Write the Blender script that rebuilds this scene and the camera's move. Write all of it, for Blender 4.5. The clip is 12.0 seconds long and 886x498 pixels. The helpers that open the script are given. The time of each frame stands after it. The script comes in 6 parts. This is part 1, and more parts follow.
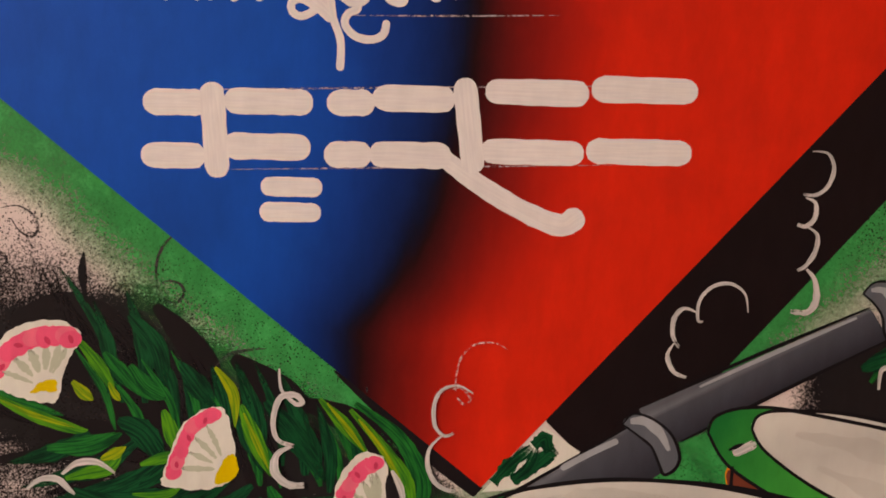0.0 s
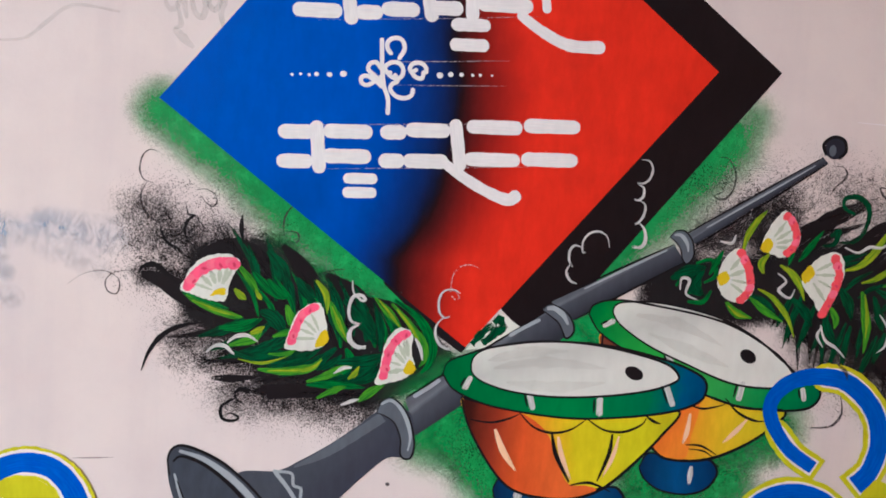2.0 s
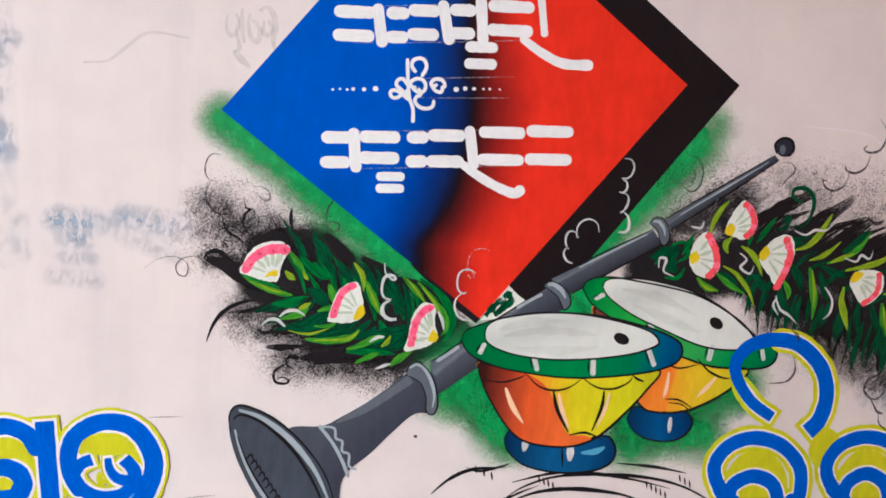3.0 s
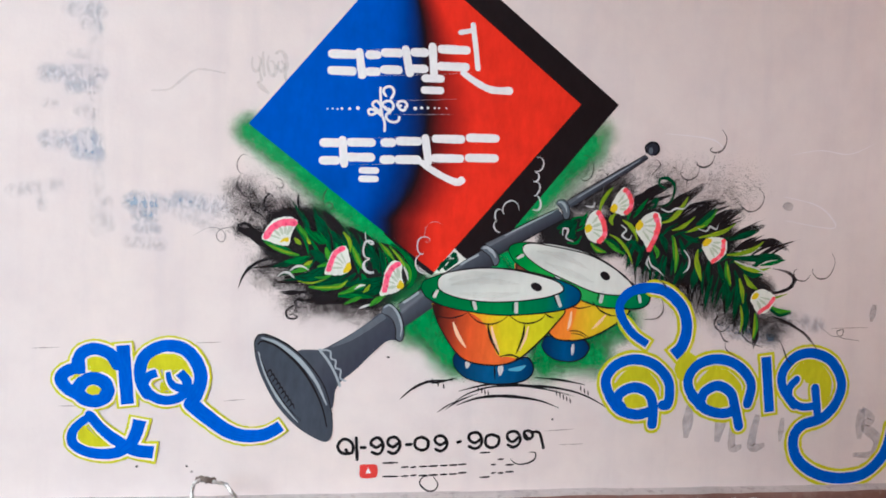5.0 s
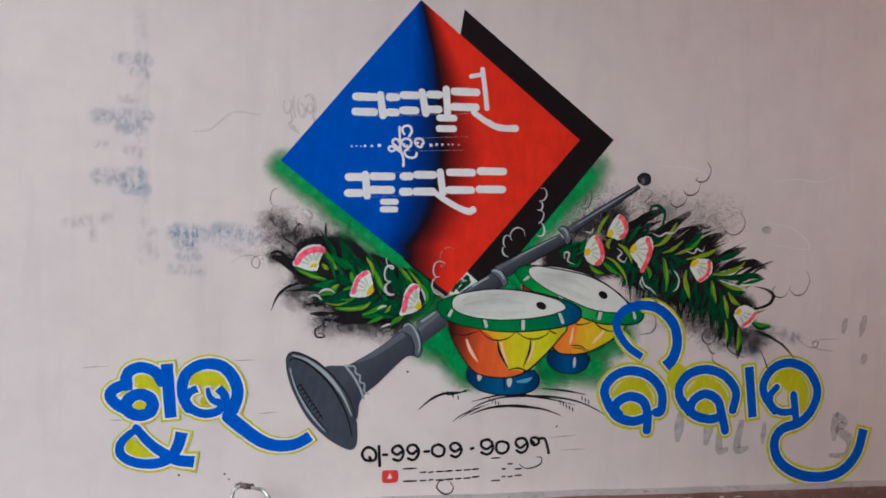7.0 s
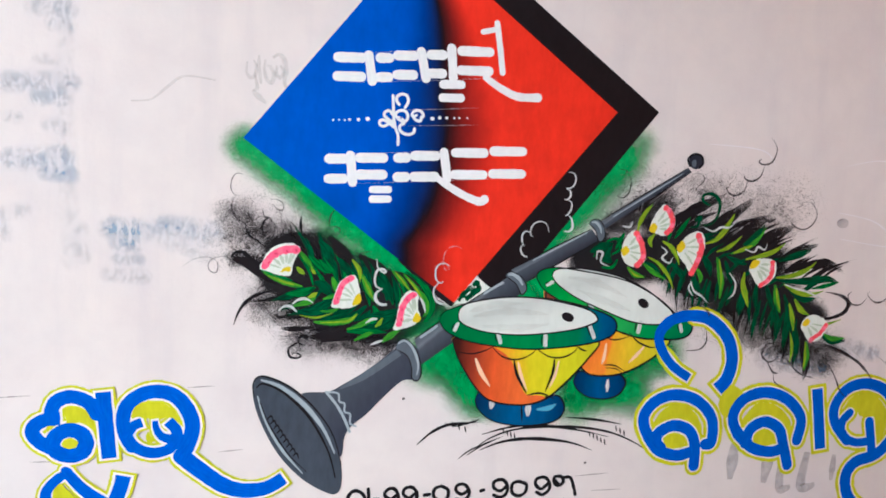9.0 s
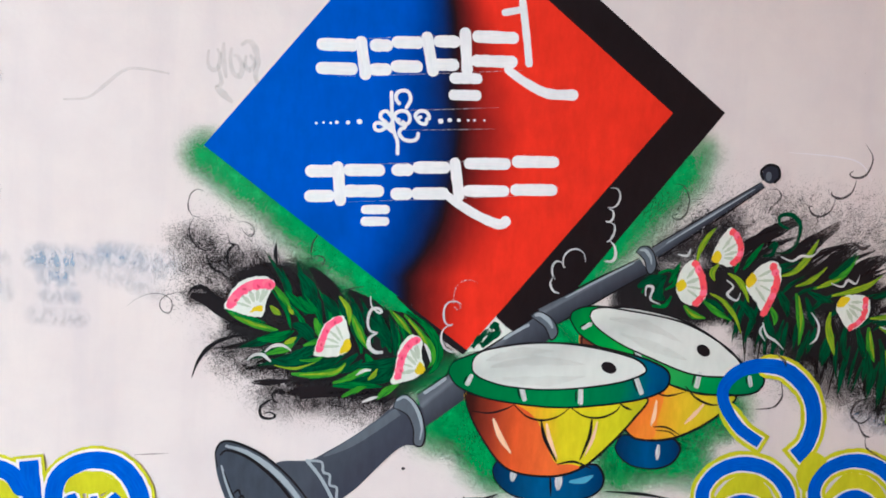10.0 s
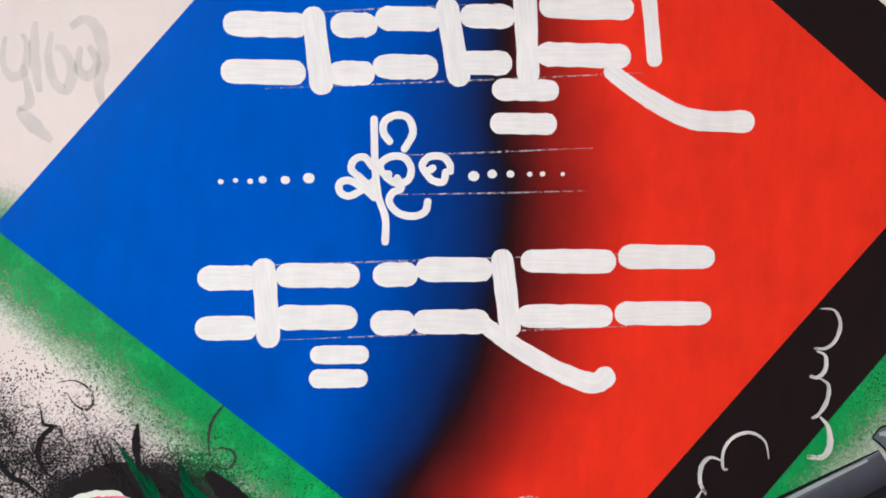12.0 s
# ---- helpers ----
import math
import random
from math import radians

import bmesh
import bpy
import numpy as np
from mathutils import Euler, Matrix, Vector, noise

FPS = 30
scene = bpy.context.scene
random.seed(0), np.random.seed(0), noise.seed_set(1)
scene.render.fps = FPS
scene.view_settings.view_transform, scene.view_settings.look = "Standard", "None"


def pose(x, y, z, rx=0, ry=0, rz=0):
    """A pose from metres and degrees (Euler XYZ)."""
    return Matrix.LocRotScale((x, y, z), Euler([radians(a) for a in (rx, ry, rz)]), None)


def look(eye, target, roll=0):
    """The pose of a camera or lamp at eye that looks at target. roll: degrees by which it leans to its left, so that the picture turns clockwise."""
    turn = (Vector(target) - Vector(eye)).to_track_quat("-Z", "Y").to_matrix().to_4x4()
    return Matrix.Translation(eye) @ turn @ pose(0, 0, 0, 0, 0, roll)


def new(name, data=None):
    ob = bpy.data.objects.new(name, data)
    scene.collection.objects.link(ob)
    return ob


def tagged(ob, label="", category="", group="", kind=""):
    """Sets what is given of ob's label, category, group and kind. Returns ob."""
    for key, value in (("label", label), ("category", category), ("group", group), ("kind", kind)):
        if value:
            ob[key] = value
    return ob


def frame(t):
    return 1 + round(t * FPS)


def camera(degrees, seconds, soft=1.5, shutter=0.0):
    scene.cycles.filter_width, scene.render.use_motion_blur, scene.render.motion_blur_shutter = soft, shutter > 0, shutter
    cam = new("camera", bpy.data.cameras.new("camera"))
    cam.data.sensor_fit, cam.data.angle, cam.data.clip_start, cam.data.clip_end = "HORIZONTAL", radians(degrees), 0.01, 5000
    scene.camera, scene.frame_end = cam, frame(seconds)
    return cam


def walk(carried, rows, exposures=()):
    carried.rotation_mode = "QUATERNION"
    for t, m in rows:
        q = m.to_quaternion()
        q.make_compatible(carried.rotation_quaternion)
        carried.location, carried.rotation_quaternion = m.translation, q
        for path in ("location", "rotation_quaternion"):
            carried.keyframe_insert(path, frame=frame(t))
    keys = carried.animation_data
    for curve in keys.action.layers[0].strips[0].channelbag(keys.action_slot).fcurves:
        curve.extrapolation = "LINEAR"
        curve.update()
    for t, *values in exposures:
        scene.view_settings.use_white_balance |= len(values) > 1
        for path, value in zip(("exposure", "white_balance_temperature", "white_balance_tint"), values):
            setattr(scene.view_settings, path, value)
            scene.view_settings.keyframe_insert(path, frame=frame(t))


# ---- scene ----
cam = camera(66.4, 12.0, soft=1.75)
PATH = [
    (0, (-0.029, -0.176, 1.717), (0.03, 1.815, 1.542), 4.2),
    (0.5, (-0.075, -0.274, 1.695), (0.041, 1.716, 1.53), 4.1),
    (1, (-0.119, -0.389, 1.701), (0.046, 1.597, 1.532), 4.1),
    (1.5, (-0.115, -0.51, 1.693), (0.085, 1.473, 1.536), 4.1),
    (2, (-0.127, -0.659, 1.682), (0.091, 1.324, 1.544), 4.1),
    (2.5, (-0.155, -0.76, 1.691), (0.068, 1.223, 1.546), 4.0),
    (2.7, (-0.198, -0.793, 1.674), (0.047, 1.188, 1.546), 3.7),
    (4.5, (-0.251, -1.25, 1.616), (0.091, 0.719, 1.529), 3.3),
    (5, (-0.253, -1.372, 1.595), (0.092, 0.596, 1.504), 3.0),
    (5.5, (-0.299, -1.469, 1.575), (0.066, 0.496, 1.491), 2.6),
    (6, (-0.339, -1.518, 1.6), (0.022, 0.447, 1.7), 2.4),
    (6.5, (-0.353, -1.509, 1.643), (0.016, 0.455, 1.71), 2.8),
    (7, (-0.37, -1.531, 1.639), (0.019, 0.43, 1.579), 2.6),
    (7.2, (-0.366, -1.548, 1.667), (0.023, 0.411, 1.578), 2.5),
    (8.8, (-0.292, -1.228, 1.684), (0.092, 0.731, 1.559), 2.7),
    (9, (-0.291, -1.154, 1.681), (0.08, 0.807, 1.551), 2.7),
    (9.5, (-0.297, -1.002, 1.689), (0.071, 0.958, 1.54), 2.7),
    (10, (-0.206, -0.845, 1.722), (0.09, 1.129, 1.596), 2.9),
    (10.5, (-0.103, -0.694, 1.749), (0.094, 1.295, 1.677), 3.3),
    (11, (-0.095, -0.503, 1.771), (0.044, 1.491, 1.713), 3.6),
    (11.5, (-0.124, -0.349, 1.812), (0.014, 1.645, 1.738), 3.4),
    (12, (-0.1, -0.203, 1.827), (0.036, 1.791, 1.777), 3.2),
]
LIFT = 0.23              # one step for all times
EXPOSURES = [(t, e + LIFT, k, tint) for t, e, k, tint in (
    (0, -0.68, 7500, 22), (0.5, -0.45, 6500, 18), (1, -0.06, 6100, 16), (1.5, 0.0, 5800, 14), (2, -0.18, 5500, 8), (2.5, 0.0, 5500, 6), (4.5, 0.04, 5250, 2),
    (5, 0.0, 5250, 2), (5.5, 0.05, 5150, 2), (6, 0.0, 5250, 2), (6.5, -0.37, 5350, 2), (7, -0.58, 5250, 2), (7.2, -0.58, 5250, 2), (8.8, 0.1, 5150, 0),
    (9.5, 0.16, 5150, 0), (10, 0.1, 5180, 0), (10.5, 0.02, 5200, 0), (11, -0.05, 5300, 2), (11.5, 0.05, 5400, 2), (12, 0.08, 5500, 2))]
walk(cam, [(t, look(eye, target, roll)) for t, eye, target, roll in PATH], EXPOSURES)

# ---------------------------------------------------------------- world and light
world = bpy.data.worlds.new("overcast_sky")
scene.world = world
world.use_nodes = True
wn = world.node_tree
sky = wn.nodes.new("ShaderNodeTexSky")
sky.sky_type, sky.sun_disc = "NISHITA", False
sky.sun_elevation, sky.sun_rotation = radians(30), radians(222)
sky.air_density, sky.dust_density = 1.0, 4.0
wn.links.new(sky.outputs["Color"], wn.nodes["Background"].inputs["Color"])
wn.nodes["Background"].inputs["Strength"].default_value = 0.15

sun = new("sun", bpy.data.lights.new("sun", "SUN"))
sun.data.energy, sun.data.angle, sun.data.color = 1.25, radians(22), (1.0, 0.965, 0.915)
sun.matrix_world = look((-4.2, -4.6, 3.8), (0, 0.42, 1.4))

# ---------------------------------------------------------------- materials
WALL_Y = 0.42            # the painted face of the wall


def srgb(r, g, b):
    """A paint colour from its 0 to 255 swatch values."""
    return tuple(((c / 255 + 0.055) / 1.055) ** 2.4 if c > 10 else c / 3295 for c in (r, g, b)) + (1.0,)


class Nodes:
    """A small shader builder."""

    def __init__(self, name, rough=0.6, spec=0.1):
        self.mat = bpy.data.materials.new(name)
        self.mat.use_nodes = True
        self.t = self.mat.node_tree
        self.bsdf = self.t.nodes["Principled BSDF"]
        self.bsdf.inputs["Roughness"].default_value = rough
        self.bsdf.inputs["Specular IOR Level"].default_value = spec
        self.pos = self.t.nodes.new("ShaderNodeNewGeometry").outputs["Position"]

    def link(self, a, b):
        self.t.links.new(a, b)
        return self

    def noise(self, scale, detail=4, rough=0.55, stretch=None, distort=0.0):
        vec = self.pos
        if stretch:
            m = self.t.nodes.new("ShaderNodeMapping")
            m.inputs["Rotation"].default_value = (0, radians(stretch[3]), 0)
            m.inputs["Scale"].default_value = stretch[:3]
            self.link(vec, m.inputs["Vector"])
            vec = m.outputs["Vector"]
        n = self.t.nodes.new("ShaderNodeTexNoise")
        n.inputs["Scale"].default_value, n.inputs["Detail"].default_value = scale, detail
        n.inputs["Roughness"].default_value, n.inputs["Distortion"].default_value = rough, distort
        self.link(vec, n.inputs["Vector"])
        return n.outputs["Fac"]

    def math(self, op, a, b=None, c=None, clamp=False):
        n = self.t.nodes.new("ShaderNodeMath")
        n.operation, n.use_clamp = op, clamp
        for i, v in enumerate((a, b, c)):
            if v is None:
                continue
            if isinstance(v, (int, float)):
                n.inputs[i].default_value = v
            else:
                self.link(v, n.inputs[i])
        return n.outputs[0]

    def ramp(self, fac, stops):
        n = self.t.nodes.new("ShaderNodeValToRGB")
        el = n.color_ramp.elements
        while len(el) < len(stops):
            el.new(0.5)
        for e, (p, c) in zip(el, stops):
            e.position, e.color = p, (c if not isinstance(c, (int, float)) else (c, c, c, 1))
        self.link(fac, n.inputs["Fac"])
        return n.outputs["Color"]

    def mix(self, fac, a, b, mode="MIX"):
        n = self.t.nodes.new("ShaderNodeMix")
        n.data_type, n.blend_type = "RGBA", mode
        for sock, v in ((n.inputs[0], fac), (n.inputs[6], a), (n.inputs[7], b)):
            if isinstance(v, (int, float, tuple)):
                sock.default_value = v
            else:
                self.link(v, sock)
        return n.outputs[2]

    def attribute(self, name):
        n = self.t.nodes.new("ShaderNodeAttribute")
        n.attribute_name = name
        return n.outputs["Fac"]

    def along(self, p0, p1):
        """0 at p0, 1 at p1, both in wall centimetres."""
        du, dv = (p1[0] - p0[0]) / 100, (p1[1] - p0[1]) / 100
        ll = du * du + dv * dv
        s = self.t.nodes.new("ShaderNodeSeparateXYZ")
        self.link(self.pos, s.inputs[0])
        a = self.math("MULTIPLY_ADD", s.outputs["X"], du / ll, -(p0[0] / 100) * du / ll)
        b = self.math("MULTIPLY_ADD", s.outputs["Z"], dv / ll, -(p0[1] / 100) * dv / ll)
        return self.math("ADD", a, b)

    def bump(self, height, strength=0.2, distance=0.002):
        n = self.t.nodes.new("ShaderNodeBump")
        n.inputs["Strength"].default_value, n.inputs["Distance"].default_value = strength, distance
        self.link(height, n.inputs["Height"])
        self.link(n.outputs["Normal"], self.bsdf.inputs["Normal"])

    def color(self, sock):
        self.link(sock, self.bsdf.inputs["Base Color"])
        return self

    def cover(self, fac):
        """Lets the wall show through where the paint does not cover."""
        self.link(fac, self.bsdf.inputs["Alpha"])
        return self


def brushed(n, col, amount=0.16):
    """A colour with the streaks and blotches of hand-brushed enamel."""
    streak = n.noise(60, 5, 0.65, (1.0, 1.0, 0.35, 20))
    blotch = n.noise(9, 3)
    v = n.math("MULTIPLY_ADD", streak, 0.6, n.math("MULTIPLY", blotch, 0.4))
    dark = n.mix(1.0, col, (1 - amount, 1 - amount, 1 - amount, 1), "MULTIPLY")
    light = n.mix(1.0, col, (1 + amount * 0.5, 1 + amount * 0.5, 1 + amount * 0.5, 1), "MULTIPLY")
    out = n.mix(n.ramp(v, [(0.36, 0.0), (0.64, 1.0)]), dark, light)
    n.bump(n.noise(420, 4, 0.6, (1.0, 1.0, 0.5, 15)), 0.12, 0.0006)
    return out


def paint(name, rgb, rough=0.5, amount=0.16, thin=0.0, second=None, dry=0.0):
    """Enamel paint of one colour. thin > 0 breaks it up all over, dry > 0 towards the end of the stroke;
    second is a colour that was not quite mixed in and shows as streaks along the stroke."""
    n = Nodes(name, rough)
    a = n.t.nodes.new("ShaderNodeAttribute")
    a.attribute_name = "bristle"
    xyz = n.t.nodes.new("ShaderNodeSeparateXYZ")
    n.link(a.outputs["Vector"], xyz.inputs[0])
    vec = n.t.nodes.new("ShaderNodeCombineXYZ")
    n.link(n.math("MULTIPLY", xyz.outputs["X"], 5.0), vec.inputs[0])
    n.link(n.math("MULTIPLY", xyz.outputs["Y"], 0.28), vec.inputs[1])
    tex = n.t.nodes.new("ShaderNodeTexNoise")
    tex.inputs["Scale"].default_value, tex.inputs["Detail"].default_value = 1.0, 4.0
    n.link(vec.outputs[0], tex.inputs["Vector"])
    hair = tex.outputs["Fac"]
    col = srgb(*rgb)
    if second:
        col = n.mix(n.ramp(hair, [(0.40, 0.0), (0.62, 1.0)]), col, srgb(*second))
    n.color(brushed(n, col, amount))
    if dry:
        grain = n.math("MULTIPLY_ADD", hair, 0.7, n.math("MULTIPLY", n.noise(380, 4, 0.7), 0.5))
        f = n.math("MULTIPLY_ADD", xyz.outputs["Z"], -dry, n.math("ADD", grain, 0.42))
        n.cover(n.ramp(f, [(0.42, 0.0), (0.58, 1.0)]))
    if thin:
        grain = n.noise(330, 4, 0.7)
        n.cover(n.ramp(grain, [(max(0.0, thin - 0.12), 0.0), (min(1.0, thin + 0.12), 1.0)]))
    return n.mat


def wash(name, rgb, most=0.6):
    """Thin washed-out paint that lets the wall show through in soft patches."""
    n = Nodes(name, 0.85)
    n.color(brushed(n, srgb(*rgb), 0.08))
    n.cover(n.ramp(n.noise(52, 5, 0.65), [(0.34, most * 0.35), (0.66, most * 0.85)]))
    return n.mat


def graded(name, p0, p1, stops, rough=0.48, wobble=0.12, amount=0.14):
    """Enamel blended wet from colour to colour between two places on the wall."""
    n = Nodes(name, rough)
    f = n.math("ADD", n.along(p0, p1), n.math("MULTIPLY_ADD", n.noise(26, 4, 0.6), wobble, -wobble / 2))
    n.color(brushed(n, n.ramp(f, [(p, srgb(*c)) for p, c in stops]), amount))
    return n.mat


def col_light(rgb):
    return srgb(*rgb)[:3]


def spray(name, rgb, grain=520.0, gain=1.6, spread=1.1, streak=None, speck=0.0):
    """Spattered paint whose cover follows the 'cover' value of the mesh."""
    n = Nodes(name, 0.75, 0.2)
    col = srgb(*rgb)
    if speck:
        col = n.mix(n.ramp(n.noise(430, 4, 0.75), [(0.50, 0.0), (0.66, speck)]), col, tuple(c * 0.4 for c in col[:3]) + (1.0,))
        col = n.mix(n.ramp(n.noise(60, 4, 0.7), [(0.52, 0.0), (0.75, 0.35)]), col, tuple(min(1.0, c * 1.8 + 0.05) for c in col_light(rgb)) + (1.0,))
    n.color(brushed(n, col, 0.22))
    d = n.attribute("cover")
    fine = n.noise(grain, 3, 0.75)
    soft = n.noise(34, 4, 0.65, streak)
    g = n.math("MULTIPLY_ADD", fine, 0.74, n.math("MULTIPLY", soft, 0.26))
    f = n.math("MULTIPLY_ADD", n.math("SUBTRACT", g, 0.5), spread * 2.2, d)
    n.cover(n.math("MULTIPLY_ADD", n.math("SUBTRACT", f, 0.5), gain, 0.5, clamp=True))
    return n.mat


def spatter(name, rgb):
    """Loose round droplets, larger and closer where the 'cover' value is high."""
    n = Nodes(name, 0.7, 0.2)
    n.color(brushed(n, srgb(*rgb), 0.1))
    cell = n.t.nodes.new("ShaderNodeTexVoronoi")
    cell.inputs["Scale"].default_value = 350
    n.link(n.pos, cell.inputs["Vector"])
    d = n.math("ADD", n.attribute("cover"), 0.35)
    reach = n.math("MULTIPLY", d, n.math("MULTIPLY_ADD", n.noise(45, 3, 0.6), 0.9, 0.1))
    n.cover(n.math("MULTIPLY", n.math("MULTIPLY", n.math("SUBTRACT", reach, cell.outputs["Distance"]), 9.0, clamp=True), 0.85))
    return n.mat


def wall_material():
    n = Nodes("old_pinkish_limewash", 0.8, 0.25)
    big = n.noise(1.1, 4, 0.6)
    mid = n.noise(7, 5, 0.65)
    streak = n.noise(14, 4, 0.6, (1.0, 1.0, 0.12, 0))
    base = n.mix(n.ramp(big, [(0.35, 0.0), (0.65, 1.0)]), srgb(227, 218, 219), srgb(231, 220, 217))
    base = n.mix(n.ramp(mid, [(0.40, 0.0), (0.72, 0.5)]), base, srgb(213, 202, 205))
    base = n.mix(n.ramp(streak, [(0.50, 0.0), (0.78, 0.4)]), base, srgb(209, 200, 205))
    specks = n.noise(150, 2, 0.5)
    base = n.mix(n.ramp(specks, [(0.76, 0.0), (0.80, 0.5)]), base, srgb(140, 130, 130))
    n.color(base)
    n.bump(n.math("MULTIPLY_ADD", n.noise(90, 6, 0.65), 0.6, n.math("MULTIPLY", n.noise(8, 3), 0.8)), 0.25, 0.003)
    return n.mat


def cement_material(name, a, b, c, rough=0.85):
    n = Nodes(name, rough, 0.25)
    col = n.mix(n.ramp(n.noise(5, 5, 0.65), [(0.35, 0.0), (0.65, 1.0)]), srgb(*a), srgb(*b))
    col = n.mix(n.ramp(n.noise(38, 5, 0.7), [(0.52, 0.0), (0.70, 0.75)]), col, srgb(*c))
    n.color(col)
    n.bump(n.noise(60, 6, 0.7), 0.4, 0.004)
    return n.mat


M_WALL = wall_material()
M_OXIDE = cement_material("red_oxide_wash", (116, 86, 80), (138, 106, 99), (148, 128, 123))
M_LEDGE = cement_material("bare_cement", (178, 172, 172), (196, 190, 190), (140, 132, 132))
M_FLOOR = cement_material("cement_floor", (112, 105, 98), (126, 118, 111), (92, 86, 80))
# For the added unseen walls and slab: orange, to bounce warm light.
M_BOUNCE_PLASTER = cement_material("warm_bounce_plaster", (224, 172, 140), (230, 180, 150), (204, 152, 124))

M_BLACK_DRY = paint("dragged_black_enamel", (30, 26, 30), 0.5, 0.12, dry=0.62)
M_BLACK = paint("black_enamel", (30, 26, 30), 0.5, 0.12)
M_SHADOW = paint("black_panel_enamel", (30, 23, 26), 0.5, 0.2)
M_INK = paint("black_line_paint", (26, 24, 28), 0.55, 0.1, dry=0.3)
M_INK_DRY = paint("dry_black_line_paint", (62, 57, 62), 0.6, 0.1, 0.43)
M_LETTER = paint("white_letter_enamel", (240, 240, 242), 0.45, 0.06, second=(232, 232, 236))
M_WHITE_DRY = paint("dry_white_paint", (222, 222, 224), 0.55, 0.08, second=(186, 190, 192), dry=0.5)
M_WHITE_FADED = paint("faded_white_paint", (224, 196, 196), 0.6, 0.1, 0.52)
M_PENCIL = paint("pencil_line", (176, 160, 166), 0.8, 0.1, 0.5)
M_GUIDE = paint("chalk_line", (200, 190, 200), 0.8, 0.05, 0.52)
M_PALE = paint("pale_green_white", (228, 232, 226), 0.5, 0.12)
M_ROSE = paint("deep_rose_enamel", (222, 64, 104), 0.45, 0.14)
M_PINK = paint("pink_enamel", (250, 78, 128), 0.45, 0.14, second=(250, 116, 150))
M_CORAL = paint("coral_enamel", (244, 88, 100), 0.45, 0.14)
M_PINK_PALE = paint("pale_pink_enamel", (248, 116, 146), 0.5, 0.12)
M_GOLD = paint("golden_yellow_enamel", (226, 200, 18), 0.45, 0.14)
M_DEEP = paint("deep_green_enamel", (6, 86, 50), 0.5, 0.3, second=(6, 44, 30), dry=0.5)
M_MID = paint("mid_green_enamel", (22, 128, 52), 0.5, 0.26, second=(4, 70, 36), dry=0.4)
M_LEAF = paint("leaf_green_enamel", (86, 166, 34), 0.48, 0.2, second=(34, 112, 36), dry=0.35)
M_LIME = paint("lime_enamel", (162, 182, 26), 0.48, 0.2, second=(92, 146, 28), dry=0.35)
M_BLUE = paint("blue_letter_enamel", (4, 86, 204), 0.45, 0.12, second=(14, 100, 212))
M_YELLOW = paint("yellow_outline_enamel", (204, 204, 20), 0.48, 0.14)
M_KEYLINE = paint("white_keyline", (236, 230, 236), 0.55, 0.06)
M_STEEL = paint("slate_grey_enamel", (70, 76, 88), 0.42, 0.18)
M_STEEL_DARK = paint("dark_grey_enamel", (44, 46, 58), 0.42, 0.18)
M_STEEL_LIGHT = paint("light_grey_enamel", (166, 176, 186), 0.42, 0.14)
M_STEEL_MID = paint("mid_grey_enamel", (98, 106, 117), 0.42, 0.18)
M_CREAM = paint("pale_cream_shine", (246, 206, 170), 0.45, 0.08, dry=0.5)
M_FOOT_LIGHT = paint("pale_blue_shine", (96, 170, 206), 0.45, 0.1, dry=0.5)
M_SKIN_GREY = wash("grey_skin_streak", (150, 154, 152), 0.13)
M_STEEL_MOUTH = paint("bell_mouth_enamel", (70, 77, 90), 0.42, 0.2)
M_SIGN_RED = paint("red_badge_paint", (214, 66, 62), 0.5, 0.12)
M_STAIN_GREY = wash("grey_wash", (150, 162, 178), 0.5)
M_GHOST = wash("ghost_letter_wash", (166, 186, 190), 0.25)
M_CHIP = paint("splashed_white", (222, 216, 216), 0.8, 0.1, 0.42)
M_GREEN_SPRAY = spray("green_spray", (40, 158, 82), 480, 1.0, 0.7, speck=0.4)
M_BLACK_SPRAY = spray("black_spray", (30, 27, 31), 540, 1.6, 1.65)
M_SPECK = spatter("black_spatter", (34, 30, 34))

# ---------------------------------------------------------------- drawing on the wall
STEP = 0.00009           # one coat of paint stands this far in front of the last
coat = {"n": 0}
FLAT = 2.0               # a square-cut brush end


def curve(pts, closed=False, n=7):
    """A smooth line through a few places (Catmull-Rom)."""
    k = len(pts)
    if k == 2 and not closed:
        (a, b), (c, d) = pts
        return [(a + (c - a) * i / n, b + (d - b) * i / n) for i in range(n + 1)]
    out = []
    for i in range(k if closed else k - 1):
        if closed:
            p = [pts[(i + j) % k] for j in (-1, 0, 1, 2)]
        else:
            p = [pts[min(max(i + j, 0), k - 1)] for j in (-1, 0, 1, 2)]
        for s in range(n):
            t = s / n
            out.append(tuple(0.5 * (2 * p[1][a] + (p[2][a] - p[0][a]) * t + (2 * p[0][a] - 5 * p[1][a] + 4 * p[2][a] - p[3][a]) * t * t
                                    + (3 * p[1][a] - p[0][a] - 3 * p[2][a] + p[3][a]) * t ** 3) for a in (0, 1)))
    if not closed:
        out.append(tuple(pts[-1]))
    return out


def depth(level):
    """Distance in front of the wall: every coat gets a place of its own."""
    coat["n"] = (coat["n"] + 1) % 11
    return level * STEP + coat["n"] * STEP / 14


